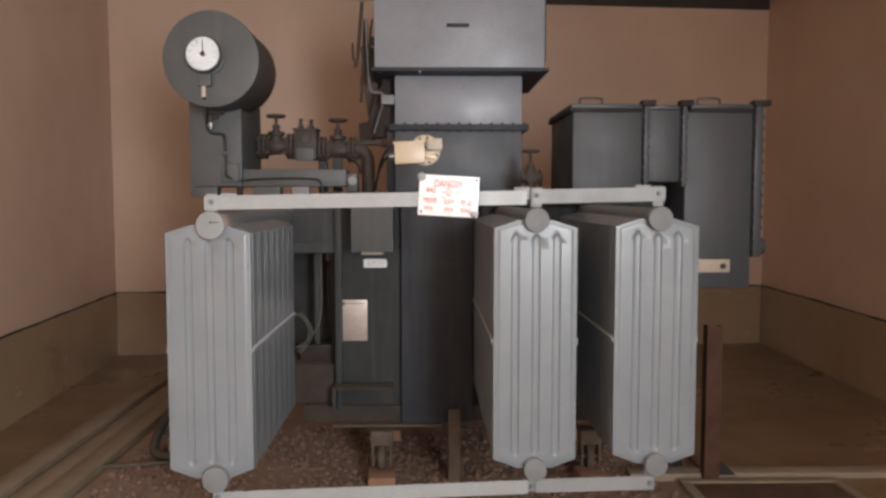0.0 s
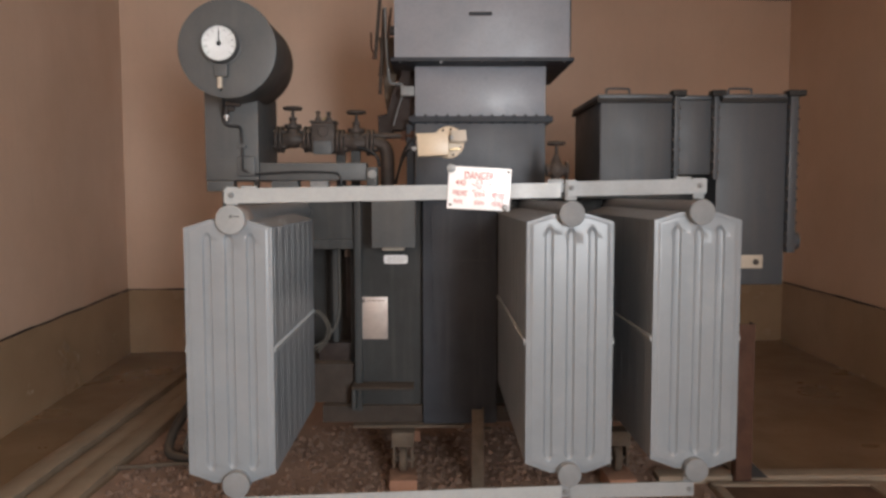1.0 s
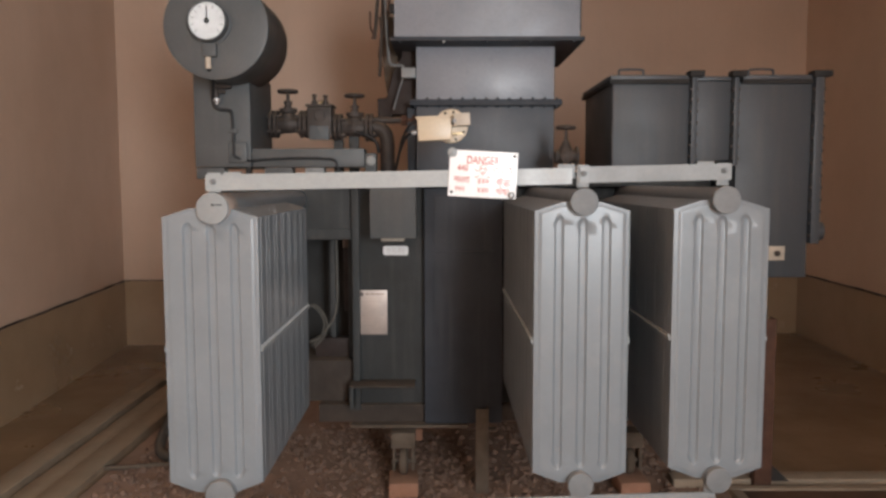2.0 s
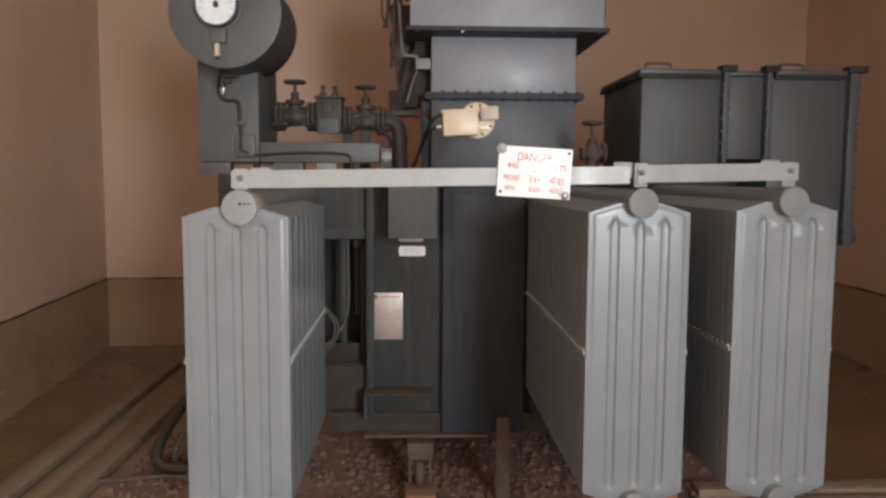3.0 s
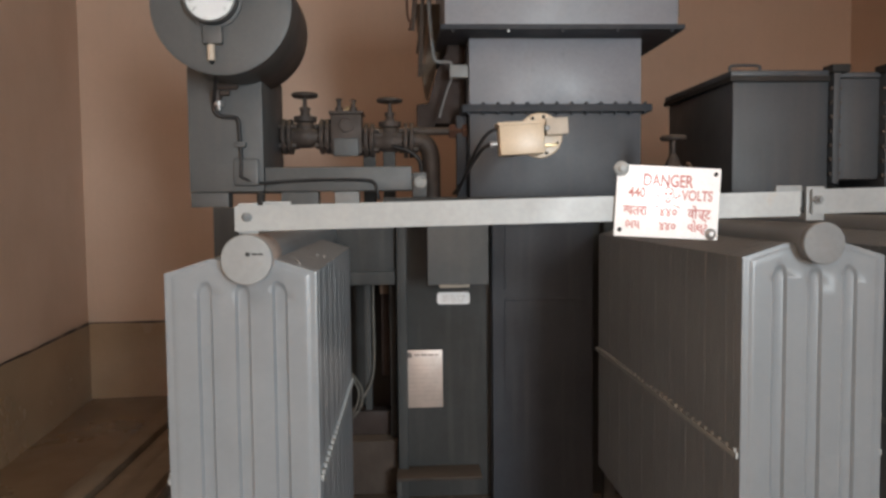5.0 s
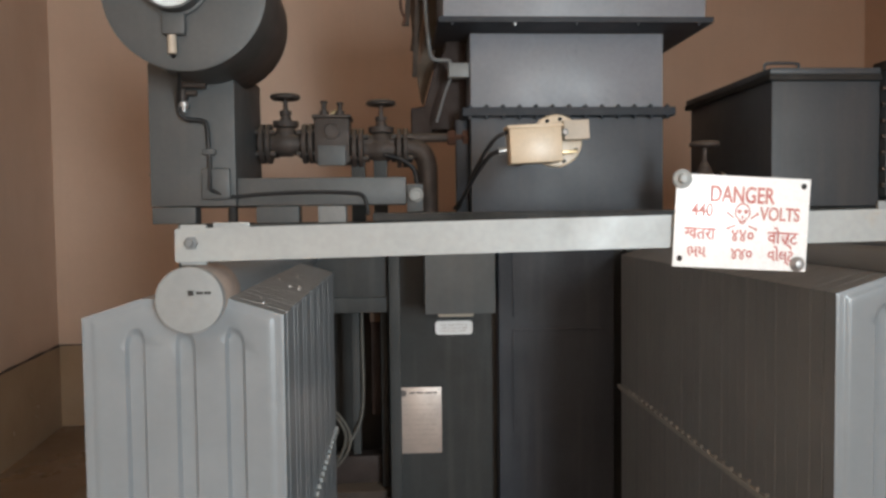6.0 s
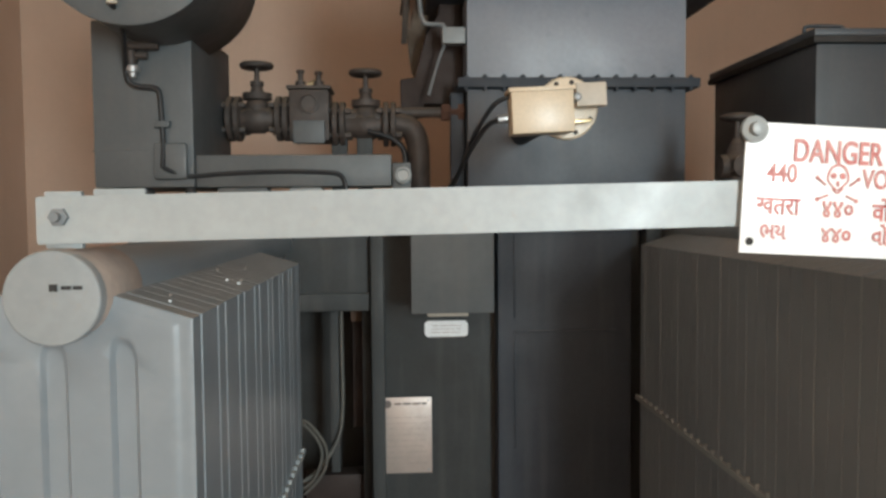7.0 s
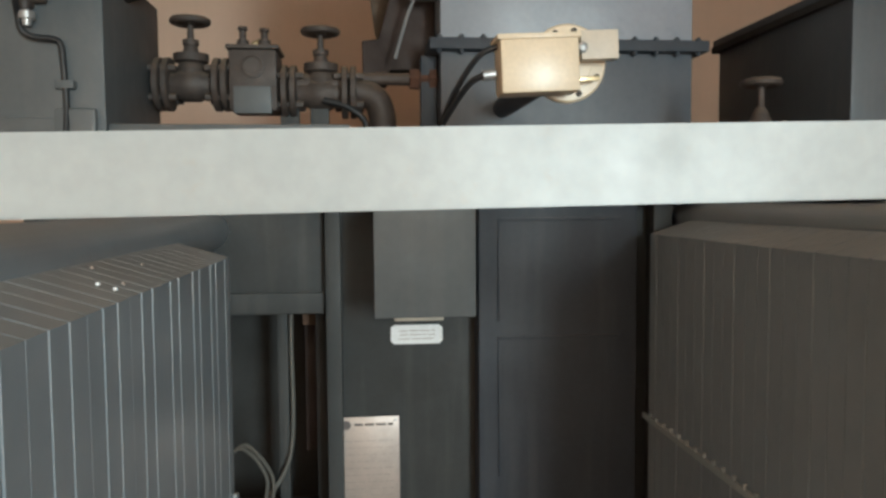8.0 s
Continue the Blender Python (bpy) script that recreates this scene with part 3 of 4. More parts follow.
def build_plates():
    np_ = thing("rating_plate", "tarnished metal rating plate riveted to the tank", "nameplate", (-0.31, 4.58, 0.805))
    sheet = box(B(), -0.388, -0.229, 4.5795, 4.5825, 0.808, 1.047, 0.0012)
    part("plate", sheet, M["plate"], np_)
    part("badge", rod(B(), (-0.366, 4.5793, 1.026), (-0.366, 4.5785, 1.026), 0.012, 18), M["etched"], np_, "small dark round badge")
    part("print", bar_lines(B(), -0.345, -0.245, 4.5792, 1.030, 1, 0.01, 0.006), M["etched"], np_, smooth=0)
    part("print", bar_lines(B(), -0.372, -0.245, 4.5792, 0.985, 9, 0.018, 0.0022), M["faint"], np_, smooth=0)
    for x in (-0.378, -0.239):
        for z in (0.818, 1.037):
            part("rivet", lathe(B(), (x, 4.5794, z), (0, -1, 0), ((0, 0.004), (0.0015, 0.003), (0.002, 0.001)), 10), M["steel"], np_)
    tag = thing("tag_plate", "small white label plate with notched corners", "label", (-0.19, 4.58, 1.23))
    bm = B()
    outline = [(sx * u, sz * v) for sx, sz, pair in ((1, 1, ((0.067, 0.017), (0.058, 0.025))), (-1, 1, ((0.058, 0.025), (0.067, 0.017))), (-1, -1, ((0.067, 0.017), (0.058, 0.025))), (1, -1, ((0.058, 0.025), (0.067, 0.017)))) for u, v in pair]
    front = bm.faces.new([bm.verts.new((-0.1815 + u, 4.5795, 1.2595 + v)) for u, v in outline])
    raised = bmesh.ops.extrude_face_region(bm, geom=[front])
    bmesh.ops.translate(bm, vec=(0, 0.003, 0), verts=[v for v in raised["geom"] if isinstance(v, bmesh.types.BMVert)])
    part("plate", bm, M["white"], tag)
    part("print", bar_lines(B(), -0.228, -0.135, 4.5792, 1.270, 3, 0.0105, 0.0018), M["faint"], tag, smooth=0)


build_plates()


# ---- junction box on the tank front ----
def build_junction_box():
    jb = thing("junction_box", "grey sheet-steel junction box under the tank rim", "junction box", (-0.18, 4.35, 1.345))
    part("body", box(B(), -0.287, -0.069, 4.325, 4.586, 1.348, 1.594, 0.005), M["cons"], jb)
    part("cover", box(B(), -0.292, -0.064, 4.312, 4.323, 1.343, 1.598, 0.003), M["cons"], jb)
    part("cable_gland", box(B(), -0.245, -0.128, 4.40, 4.53, 1.322, 1.347, 0.004), M["beige"], jb, "pale gland plate")


build_junction_box()


# ---- cubicle beside the tank, with cables ----
def build_cubicle():
    c = thing("marshalling_cubicle", "open dark steel cubicle with loose cables inside", "cubicle", (-0.75, 4.8, 0.43))
    part("head_panel", box(B(), -1.15, -0.416, 4.60, 5.10, 1.345, 1.640, 0.006), M["tank"], c)
    part("lower_panel", box(B(), -1.15, -0.416, 4.63, 5.10, 0.43, 0.655, 0.006), M["soil"], c)
    part("frame_rail", box(B(), -1.15, -0.416, 4.585, 4.598, 1.318, 1.372, 0.003), M["tank"], c)
    # near-black panels: the unlit hollow's shade is put into their colour
    part("back_panel", box(B(), -1.15, -0.416, 5.06, 5.10, 0.66, 1.34, 0.002), M["shade_black"], c)
    part("side_panel", box(B(), -1.15, -1.12, 4.63, 5.055, 0.66, 1.34, 0.002), M["shade_black"], c)
    part("side_panel", box(B(), -0.445, -0.418, 4.66, 5.055, 0.66, 1.34, 0.002), M["shade_black"], c)
    part("divider", box(B(), -0.556, -0.527, 4.745, 4.80, 0.66, 1.34, 0.003), M["tank"], c, "narrow grey upright divider")
    part("conduit", tube(B(), [(-0.516, 4.735, 1.34), (-0.517, 4.735, 1.20), (-0.515, 4.735, 1.05), (-0.518, 4.733, 0.95), (-0.530, 4.725, 0.885), (-0.560, 4.70, 0.83), (-0.61, 4.68, 0.775), (-0.66, 4.67, 0.75)], 0.0062, 10, 6), M["greycable"], c, "pale dusty cable dropping behind the opening")
    part("terminal_board", box(B(), -0.484, -0.449, 4.78, 4.83, 0.90, 1.325, 0.004), M["soot"], c, "brown terminal board")
    part("terminal_block", box(B(), -0.488, -0.448, 4.765, 4.779, 1.26, 1.315, 0.003), M["oilwood"], c)
    part("cable_tray", box(B(), -0.64, -0.447, 4.72, 4.80, 0.657, 0.76, 0.004), M["soot"], c, "black bottom tray")
    for k, dx in enumerate((0.0, 0.016)):
        pts = [(-0.70 + dx, 4.69, 0.90 + 0.02 * k), (-0.655 + dx, 4.675, 0.945 + 0.01 * k), (-0.615 + dx, 4.66, 0.928), (-0.582 + dx, 4.655, 0.875), (-0.580 + dx, 4.65, 0.83 - 0.01 * k),
               (-0.605 + dx, 4.655, 0.77), (-0.655 + dx, 4.67, 0.725 - 0.01 * k)]
        part("cable", tube(B(), pts, 0.0050, 8, 6), M["greycable"], c, "dusty looped cable")


build_cubicle()


# ---- top cable box on its neck ----
def build_neck():
    nk = thing("bushing_turret", "blue-grey flanged steel turret on the tank lid", "turret", (0.31, 5.2, TOP))
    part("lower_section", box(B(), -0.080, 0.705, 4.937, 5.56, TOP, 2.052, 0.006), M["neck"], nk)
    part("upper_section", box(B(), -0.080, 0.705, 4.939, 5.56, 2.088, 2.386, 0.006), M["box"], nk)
    fl = part("flange", box(B(), -0.115, 0.745, 4.902, 5.60, 2.053, 2.087, 0.004), M["column"], nk)
    for k in range(13):
        x = -0.085 + 0.8 * k / 12
        part("bolt", bolts(B(), (x, 4.918, 2.087), (x, 4.918, 2.087), 1, 0.009, 0.012), M["column"], fl)
        part("nut", bolts(B(), (x, 4.918, 2.053), (x, 4.918, 2.053), 1, 0.009, 0.012, (0, 0, -1)), M["column"], fl)
    top = thing("cable_end_box", "large grey sheet-steel box on top of the turret", "cable box", (0.31, 5.2, 2.386))
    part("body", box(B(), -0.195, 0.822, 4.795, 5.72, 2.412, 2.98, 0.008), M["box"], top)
    part("bottom_lip", box(B(), -0.215, 0.845, 4.770, 5.74, 2.388, 2.410, 0.004), M["column"], top, "dark overhanging base flange")
    for k in range(5):
        x = -0.16 + 0.95 * k / 4
        part("bolt", bolts(B(), (x, 4.782, 2.388), (x, 4.782, 2.388), 1, 0.008, 0.010, (0, 0, -1)), M["steel" if k == 1 else "column"], top)
    h = part("handle", box(B(), 0.236, 0.370, 4.772, 4.784, 2.648, 2.668, 0.005), M["column"], top, "dark grab handle")
    for x in (0.25, 0.356):
        part("standoff", rod(B(), (x, 4.786, 2.658), (x, 4.796, 2.658), 0.006, 10), M["column"], h)
    part("lug", box(B(), -0.222, -0.197, 4.83, 4.87, 2.55, 2.60, 0.004), M["gasket"], top)
    part("cover_strip", box(B(), 0.8235, 0.832, 4.82, 5.70, 2.45, 2.97, 0.002), M["column"], top)


build_neck()


# ---- conservator and its support ----
def build_conservator():
    cx, cz, r, y0, y1 = -1.027, 2.372, 0.253, 4.300, 4.83
    c = thing("conservator", "grey painted cylindrical oil conservator on a steel post", "conservator", (-1.09, 4.85, 1.70))
    part("shell", lathe(B(), (cx, y0, cz), (0, 1, 0), ((0.0, 0.10), (0.002, r - 0.012), (0.006, r), (0.028, r), (0.030, r - 0.006), (y1 - y0 - 0.03, r - 0.006), (y1 - y0 - 0.004, r - 0.02), (y1 - y0, r - 0.06)), 72), M["cons"], c)
    g = (-1.052, 4.300, 2.388)
    gauge = part("gauge", lathe(B(), g, (0, -1, 0), ((0.001, 0.105), (0.012, 0.105), (0.014, 0.096), (0.045, 0.094), (0.060, 0.094), (0.062, 0.088), (0.050, 0.087), (0.050, 0.01)), 48), M["cons"], c, "round oil level gauge")
    part("dial", rod(B(), (g[0], 4.2525, g[2]), (g[0], 4.2485, g[2]), 0.0865, 48), M["dialface"], gauge, "white dial face")
    bm = box(B(), g[0] - 0.0028, g[0] + 0.0028, 4.2455, 4.2475, g[2] - 0.016, g[2] + 0.066)
    rod(bm, (g[0], 4.2475, g[2]), (g[0], 4.243, g[2]), 0.013, 20)
    part("needle", bm, M["gasket"], gauge, "black pointer")
    for k in range(11):
        a = radians(-130 + 26 * k)
        p = Vector((g[0] + 0.070 * math.sin(a), 4.2478, g[2] + 0.070 * math.cos(a)))
        part("tick", box(B(), p.x - 0.0014, p.x + 0.0014, p.y - 0.0005, p.y + 0.0005, p.z - 0.008, p.z + 0.008, 0, pose(0, 0, 0, 0, math.degrees(a))), M["etched"], gauge, smooth=0)
    part("glass", rod(B(), (g[0], 4.2415, g[2]), (g[0], 4.2400, g[2]), 0.0868, 48), M["glass"], gauge, "clear glass").visible_shadow = False
    part("terminal_head", box(B(), g[0] - 0.034, g[0] + 0.034, 4.268, 4.299, 2.225, 2.290, 0.006), M["cons"], c)
    part("fitting", rod(B(), (-1.060, 4.284, 2.168), (-1.060, 4.284, 2.224), 0.0135, 16), M["beige"], c, "pale beige cable gland")
    # post, saddle and cantilever beam
    post = part("post", box(B(), -1.235, -0.940, 4.588, 5.10, 1.702, 2.20, 0.006), M["cons"], c, "grey sheet-steel post")
    part("seam", box(B(), -1.237, -0.938, 4.5855, 4.5875, 1.810, 1.815, 0.0005), M["cons"], post)
    part("beam", box(B(), -0.938, -0.345, 4.600, 4.745, 1.702, 1.800, 0.005), M["cons"], c, "grey channel beam")
    part("beam_lug", box(B(), -1.055, -0.955, 4.562, 4.584, 1.725, 1.835, 0.012), M["cons"], c)
    part("beam_end", box(B(), -0.343, -0.285, 4.61, 4.735, 1.674, 1.775, 0.005), M["cons"], c)
    for x in (-1.16, -0.80):
        part("pad", box(B(), x - 0.075, x + 0.075, 4.60, 4.68, 1.641, 1.700, 0.004), M["cons"], c, "grey packing block")
    part("pad", box(B(), -0.66, -0.56, 4.61, 4.68, 1.641, 1.700, 0.004), M["bar_darker"], c, "bare metal packing")
    part("pad_bolt", rod(B(), (-0.955, 4.60, 1.641), (-0.955, 4.60, 1.700), 0.017, 14), M["gasket"], c)
    part("cap_ring", lathe(B(), (-0.31, 4.60, 1.735), (0, -1, 0), ((0, 0.026), (0.012, 0.026), (0.014, 0.019), (0.006, 0.017), (0.006, 0.004)), 20), M["bar"], c, "open pipe end")
    # drain cock and its cable on the post
    bm = rod(B(), (-1.108, 4.560, 2.040), (-1.108, 4.560, 2.105), 0.012, 14)
    rod(bm, (-1.128, 4.566, 2.092), (-1.062, 4.566, 2.092), 0.010, 12)
    rod(bm, (-1.118, 4.566, 2.120), (-1.030, 4.566, 2.120), 0.013, 12)
    rod(bm, (-1.108, 4.565, 2.08), (-1.108, 4.590, 2.08), 0.012, 12)
    part("drain_cock", bm, M["iron"], c, "small dark drain cock")
    part("cup", lathe(B(), (-1.103, 4.556, 2.062), (0, 0, -1), ((0, 0.012), (0.004, 0.019), (0.020, 0.019), (0.022, 0.012), (0.036, 0.010)), 18), M["steel"], c, "bright threaded cup")
    part("cable", tube(B(), [(-1.060, 4.284, 2.17), (-1.075, 4.40, 2.13), (-1.120, 4.545, 2.06), (-1.118, 4.556, 2.02), (-1.095, 4.562, 2.002), (-1.050, 4.566, 1.998), (-1.032, 4.566, 1.985), (-1.028, 4.568, 1.94), (-1.024, 4.568, 1.84), (-1.024, 4.556, 1.76)], 0.0075, 10, 6), M["cable"], c, "black flexible cable")
    part("clip", box(B(), -1.048, -1.004, 4.560, 4.586, 1.88, 1.90, 0.003), M["cons"], c)
    part("cable", tube(B(), [(-1.024, 4.556, 1.76), (-0.96, 4.575, 1.735), (-0.86, 4.592, 1.742), (-0.70, 4.592, 1.748), (-0.55, 4.592, 1.745), (-0.50, 4.59, 1.735), (-0.485, 4.588, 1.70), (-0.48, 4.59, 1.665)], 0.0065, 8, 6), M["cable"], c, "black cable along the beam")


build_conservator()


def handwheel(bm, x, y, z, r):
    n = 36
    ring = [(x + r * math.cos(2 * math.pi * k / n), y + r * math.sin(2 * math.pi * k / n), z) for k in range(n + 1)]
    tube(bm, ring, 0.0105, 8, 1)
    for k in range(5):
        a = 2 * math.pi * k / 5 + 0.3
        rod(bm, (x, y, z), (x + r * math.cos(a), y + r * math.sin(a), z), 0.006, 6)
    lathe(bm, (x, y, z - 0.012), (0, 0, 1), ((0, 0.012), (0.004, 0.017), (0.02, 0.017), (0.026, 0.008)), 12)
    return bm


def flange_pair(bm, x, y, z, r):
    for dx in (-0.023, 0.003):
        lathe(bm, (x + dx, y, z), (1, 0, 0), ((0, r * 0.5), (0.0005, r - 0.003), (0.003, r), (0.017, r), (0.0195, r - 0.003), (0.020, r * 0.5)), 28)
    for k in range(4):
        a = math.pi / 4 + k * math.pi / 2
        q = (y + r * 0.76 * math.cos(a), z + r * 0.76 * math.sin(a))
        rod(bm, (x - 0.044, *q), (x + 0.044, *q), 0.011, 6)
    return bm


def gate_valve(parent, x, y, z, name="gate_valve"):
    bm = lathe(B(), (x - 0.07, y, z), (1, 0, 0), ((0, 0.042), (0.03, 0.042), (0.045, 0.052), (0.095, 0.052), (0.11, 0.042), (0.14, 0.042)), 24)
    lathe(bm, (x, y, z), (0, 0, 1), ((0, 0.046), (0.045, 0.044), (0.062, 0.036), (0.068, 0.052), (0.090, 0.052), (0.090, 0.026), (0.115, 0.018), (0.135, 0.016)), 20)
    v = part(name, bm, M["iron"], parent, "dark cast gate valve")
    bm = lathe(B(), (x, y, z + 0.086), (0, 0, 1), ((0, 0.022), (0.028, 0.020), (0.032, 0.024), (0.046, 0.024), (0.05, 0.010), (0.09, 0.009)), 12)
    part("bonnet", bm, M["iron"], v)
    part("handwheel", handwheel(B(), x, y, z + 0.188, 0.050), M["iron"], v, "spoked iron handwheel")
    part("yoke", rod(B(), (x, y, z + 0.13), (x, y, z + 0.19), 0.008, 10), M["iron"], v)
    return v


def build_valve_line():
    y, z = 5.02, 1.958
    p = thing("oil_pipe", "dark oil pipe with valves and relay above the lid", "oil pipe", (-0.5, y, TOP))
    part("pipe", rod(B(), (-0.95, y, z), (-0.36, y, z), 0.036, 24), M["iron"], p)
    gate_valve(p, -0.826, y, z)
    gate_valve(p, -0.440, y, z - 0.025)
    for x in (-0.905, -0.735, -0.535, -0.355):
        part("flange", flange_pair(B(), x, y, z - (0.02 if x > -0.6 else 0), 0.080), M["iron"], p, "bolted pipe flange")
    # gas relay
    bm = box(B(), -0.705, -0.565, y - 0.075, y + 0.075, z - 0.085, z + 0.095, 0.010)
    relay = part("gas_relay", bm, M["iron"], p, "dark box-shaped gas relay")
    part("cover", box(B(), -0.712, -0.558, y - 0.082, y + 0.082, z + 0.096, z + 0.108, 0.004), M["iron"], relay)
    part("window", lathe(B(), (-0.635, y - 0.076, z + 0.045), (0, -1, 0), ((0, 0.036), (0.006, 0.036), (0.008, 0.028), (0.004, 0.026), (0.004, 0.004)), 24), M["iron"], relay)
    part("front_plate", box(B(), -0.690, -0.580, y - 0.092, y - 0.077, z - 0.095, z - 0.015, 0.004), M["cons"], relay, "grey terminal cover")
    for x, h in ((-0.668, 0.06), (-0.604, 0.055)):
        part("cock", lathe(B(), (x, y - 0.03, z + 0.108), (0, 0, 1), ((0, 0.018), (0.02, 0.018), (0.023, 0.010), (h - 0.012, 0.010), (h - 0.008, 0.015), (h, 0.013)), 14), M["iron"], relay)
    part("pet_cock", rod(B(), (-0.645, y, z + 0.12), (-0.610, y, z + 0.135), 0.010, 10), M["brass"], relay, "small brass vent cock")
    for x in (-0.535, -0.445):
        part("leg", box(B(), x - 0.028, x + 0.028, y - 0.02, y + 0.02, (TOP if x > -0.45 else 1.64), z - 0.06, 0.003), M["tank"], p, "grey support leg")
    part("elbow", tube(B(), [(-0.36, y, z - 0.02), (-0.32, y, z - 0.02), (-0.275, y, z - 0.04), (-0.255, y, z - 0.09), (-0.252, y, z - 0.16), (-0.252, y, TOP)], 0.042, 18, 6), M["iron"], p, "dark pipe bend into the lid")
    part("branch_pipe", rod(B(), (-0.33, y, z + 0.022), (-0.082, y, z + 0.022), 0.019, 16), M["iron"], p)
    part("union", lathe(B(), (-0.170, y, z + 0.022), (1, 0, 0), ((0, 0.02), (0.002, 0.032), (0.03, 0.034), (0.034, 0.026), (0.06, 0.026), (0.062, 0.036), (0.085, 0.036)), 6), M["rust"], p, "rusty pipe union")
    part("drain_loop", tube(B(), [(-0.43, y - 0.05, z - 0.05), (-0.36, y - 0.06, z - 0.07), (-0.31, y - 0.06, z - 0.11), (-0.298, y - 0.06, z - 0.17)], 0.010, 10, 6), M["cable"], p)


build_valve_line()


# ---- small valve on the lid, and the switch with its cream cover ----
def build_lid_valve():
    x, y = 0.705, 4.515
    v = thing("filter_valve", "dark cast filter valve with handwheel on the lid", "valve", (x, y, TOP))
    bm = lathe(B(), (x, y, TOP), (0, 0, 1), ((0, 0.050), (0.012, 0.050), (0.014, 0.03), (0.05, 0.03), (0.06, 0.046), (0.10, 0.046), (0.115, 0.035), (0.125, 0.03), (0.15, 0.02), (0.165, 0.012)), 24)
    rod(bm, (x - 0.055, y, TOP + 0.08), (x + 0.055, y, TOP + 0.08), 0.034, 20)
    part("body", bm, M["iron"], v)
    part("flange", lathe(B(), (x + 0.05, y, TOP + 0.08), (1, 0, 0), ((0, 0.03), (0.001, 0.052), (0.013, 0.052), (0.014, 0.02)), 24), M["iron"], v)
    part("end_plate", lathe(B(), (x, y - 0.046, TOP + 0.08), (0, -1, 0), ((0, 0.034), (0.008, 0.034), (0.012, 0.022), (0.018, 0.010)), 20), M["iron"], v)
    part("stem", rod(B(), (x, y, TOP + 0.16), (x, y, 1.90), 0.009, 10), M["iron"], v)
    part("handwheel", handwheel(B(), x, y, 1.900, 0.042), M["iron"], v, "spoked iron handwheel")


build_lid_valve()


def build_switch():
    cx, cz, y = 0.109, 1.884, 4.185
    s = thing("pressure_switch", "cream covered pressure switch on a pipe stub", "switch", (cx, 4.5, 1.80))
    part("pipe_stub", rod(B(), (cx, y + 0.012, cz), (cx, 4.938, cz), 0.030, 24), M["column"], s, "blue-grey pipe stub from the turret")
    disc = part("flange_disc", lathe(B(), (cx, y + 0.012, cz), (0, -1, 0), ((0, 0.07), (0.002, 0.080), (0.016, 0.080), (0.020, 0.076), (0.021, 0.05), (0.026, 0.048), (0.027, 0.02)), 40), M["cream"], s, "round cream flange")
    for a in (25, 80, 115, 250, 290, 335):
        p = (cx + 0.066 * math.cos(radians(a)), y - 0.008, cz + 0.066 * math.sin(radians(a)))
        part("screw", lathe(B(), p, (0, -1, 0), ((0, 0.0065), (0.004, 0.006), (0.005, 0.003)), 8), M["gasket"], disc)
    tilt = pose(0, 0, 0, 0, -2.5, 0)

    def turned(bm, c):
        bm.transform(Matrix.Translation(c) @ tilt @ Matrix.Translation(-Vector(c)))
        return bm
    part("cover", turned(box(B(), -0.046, 0.108, 4.085, 4.160, 1.812, 1.918, 0.005), (0.03, 4.12, 1.865)), M["cream"], s, "cream sheet-metal cover")
    part("cover_lip", turned(box(B(), -0.052, 0.112, 4.080, 4.164, 1.914, 1.924, 0.002), (0.03, 4.12, 1.865)), M["cream"], s)
    part("tab", turned(box(B(), 0.120, 0.197, 4.120, 4.150, 1.882, 1.940, 0.003), (0.15, 4.13, 1.91)), M["beige"], s, "pale beige terminal cover")
    part("plunger", lathe(B(), (0.122, 4.158, 1.904), (0, -1, 0), ((0, 0.014), (0.025, 0.014), (0.03, 0.011), (0.047, 0.010), (0.049, 0.006)), 16), M["steel"], s, "bright screw plunger")
    part("lever", turned(box(B(), 0.10, 0.165, 4.140, 4.152, 1.842, 1.852, 0.002), (0.13, 4.15, 1.85)), M["brass"], s)
    part("gland", rod(B(), (-0.05, 4.125, 1.852), (-0.075, 4.125, 1.848), 0.011, 14), M["steel"], s)
    part("cable", tube(B(), [(-0.072, 4.125, 1.850), (-0.10, 4.16, 1.835), (-0.135, 4.26, 1.78), (-0.16, 4.38, 1.72), (-0.18, 4.50, 1.685)], 0.0065, 10, 6), M["cable"], s, "black cable")
    part("cable", tube(B(), [(-0.046, 4.12, 1.905), (-0.085, 4.14, 1.885), (-0.125, 4.22, 1.82), (-0.15, 4.34, 1.745), (-0.17, 4.47, 1.685)], 0.006, 10, 6), M["cable"], s)


build_switch()


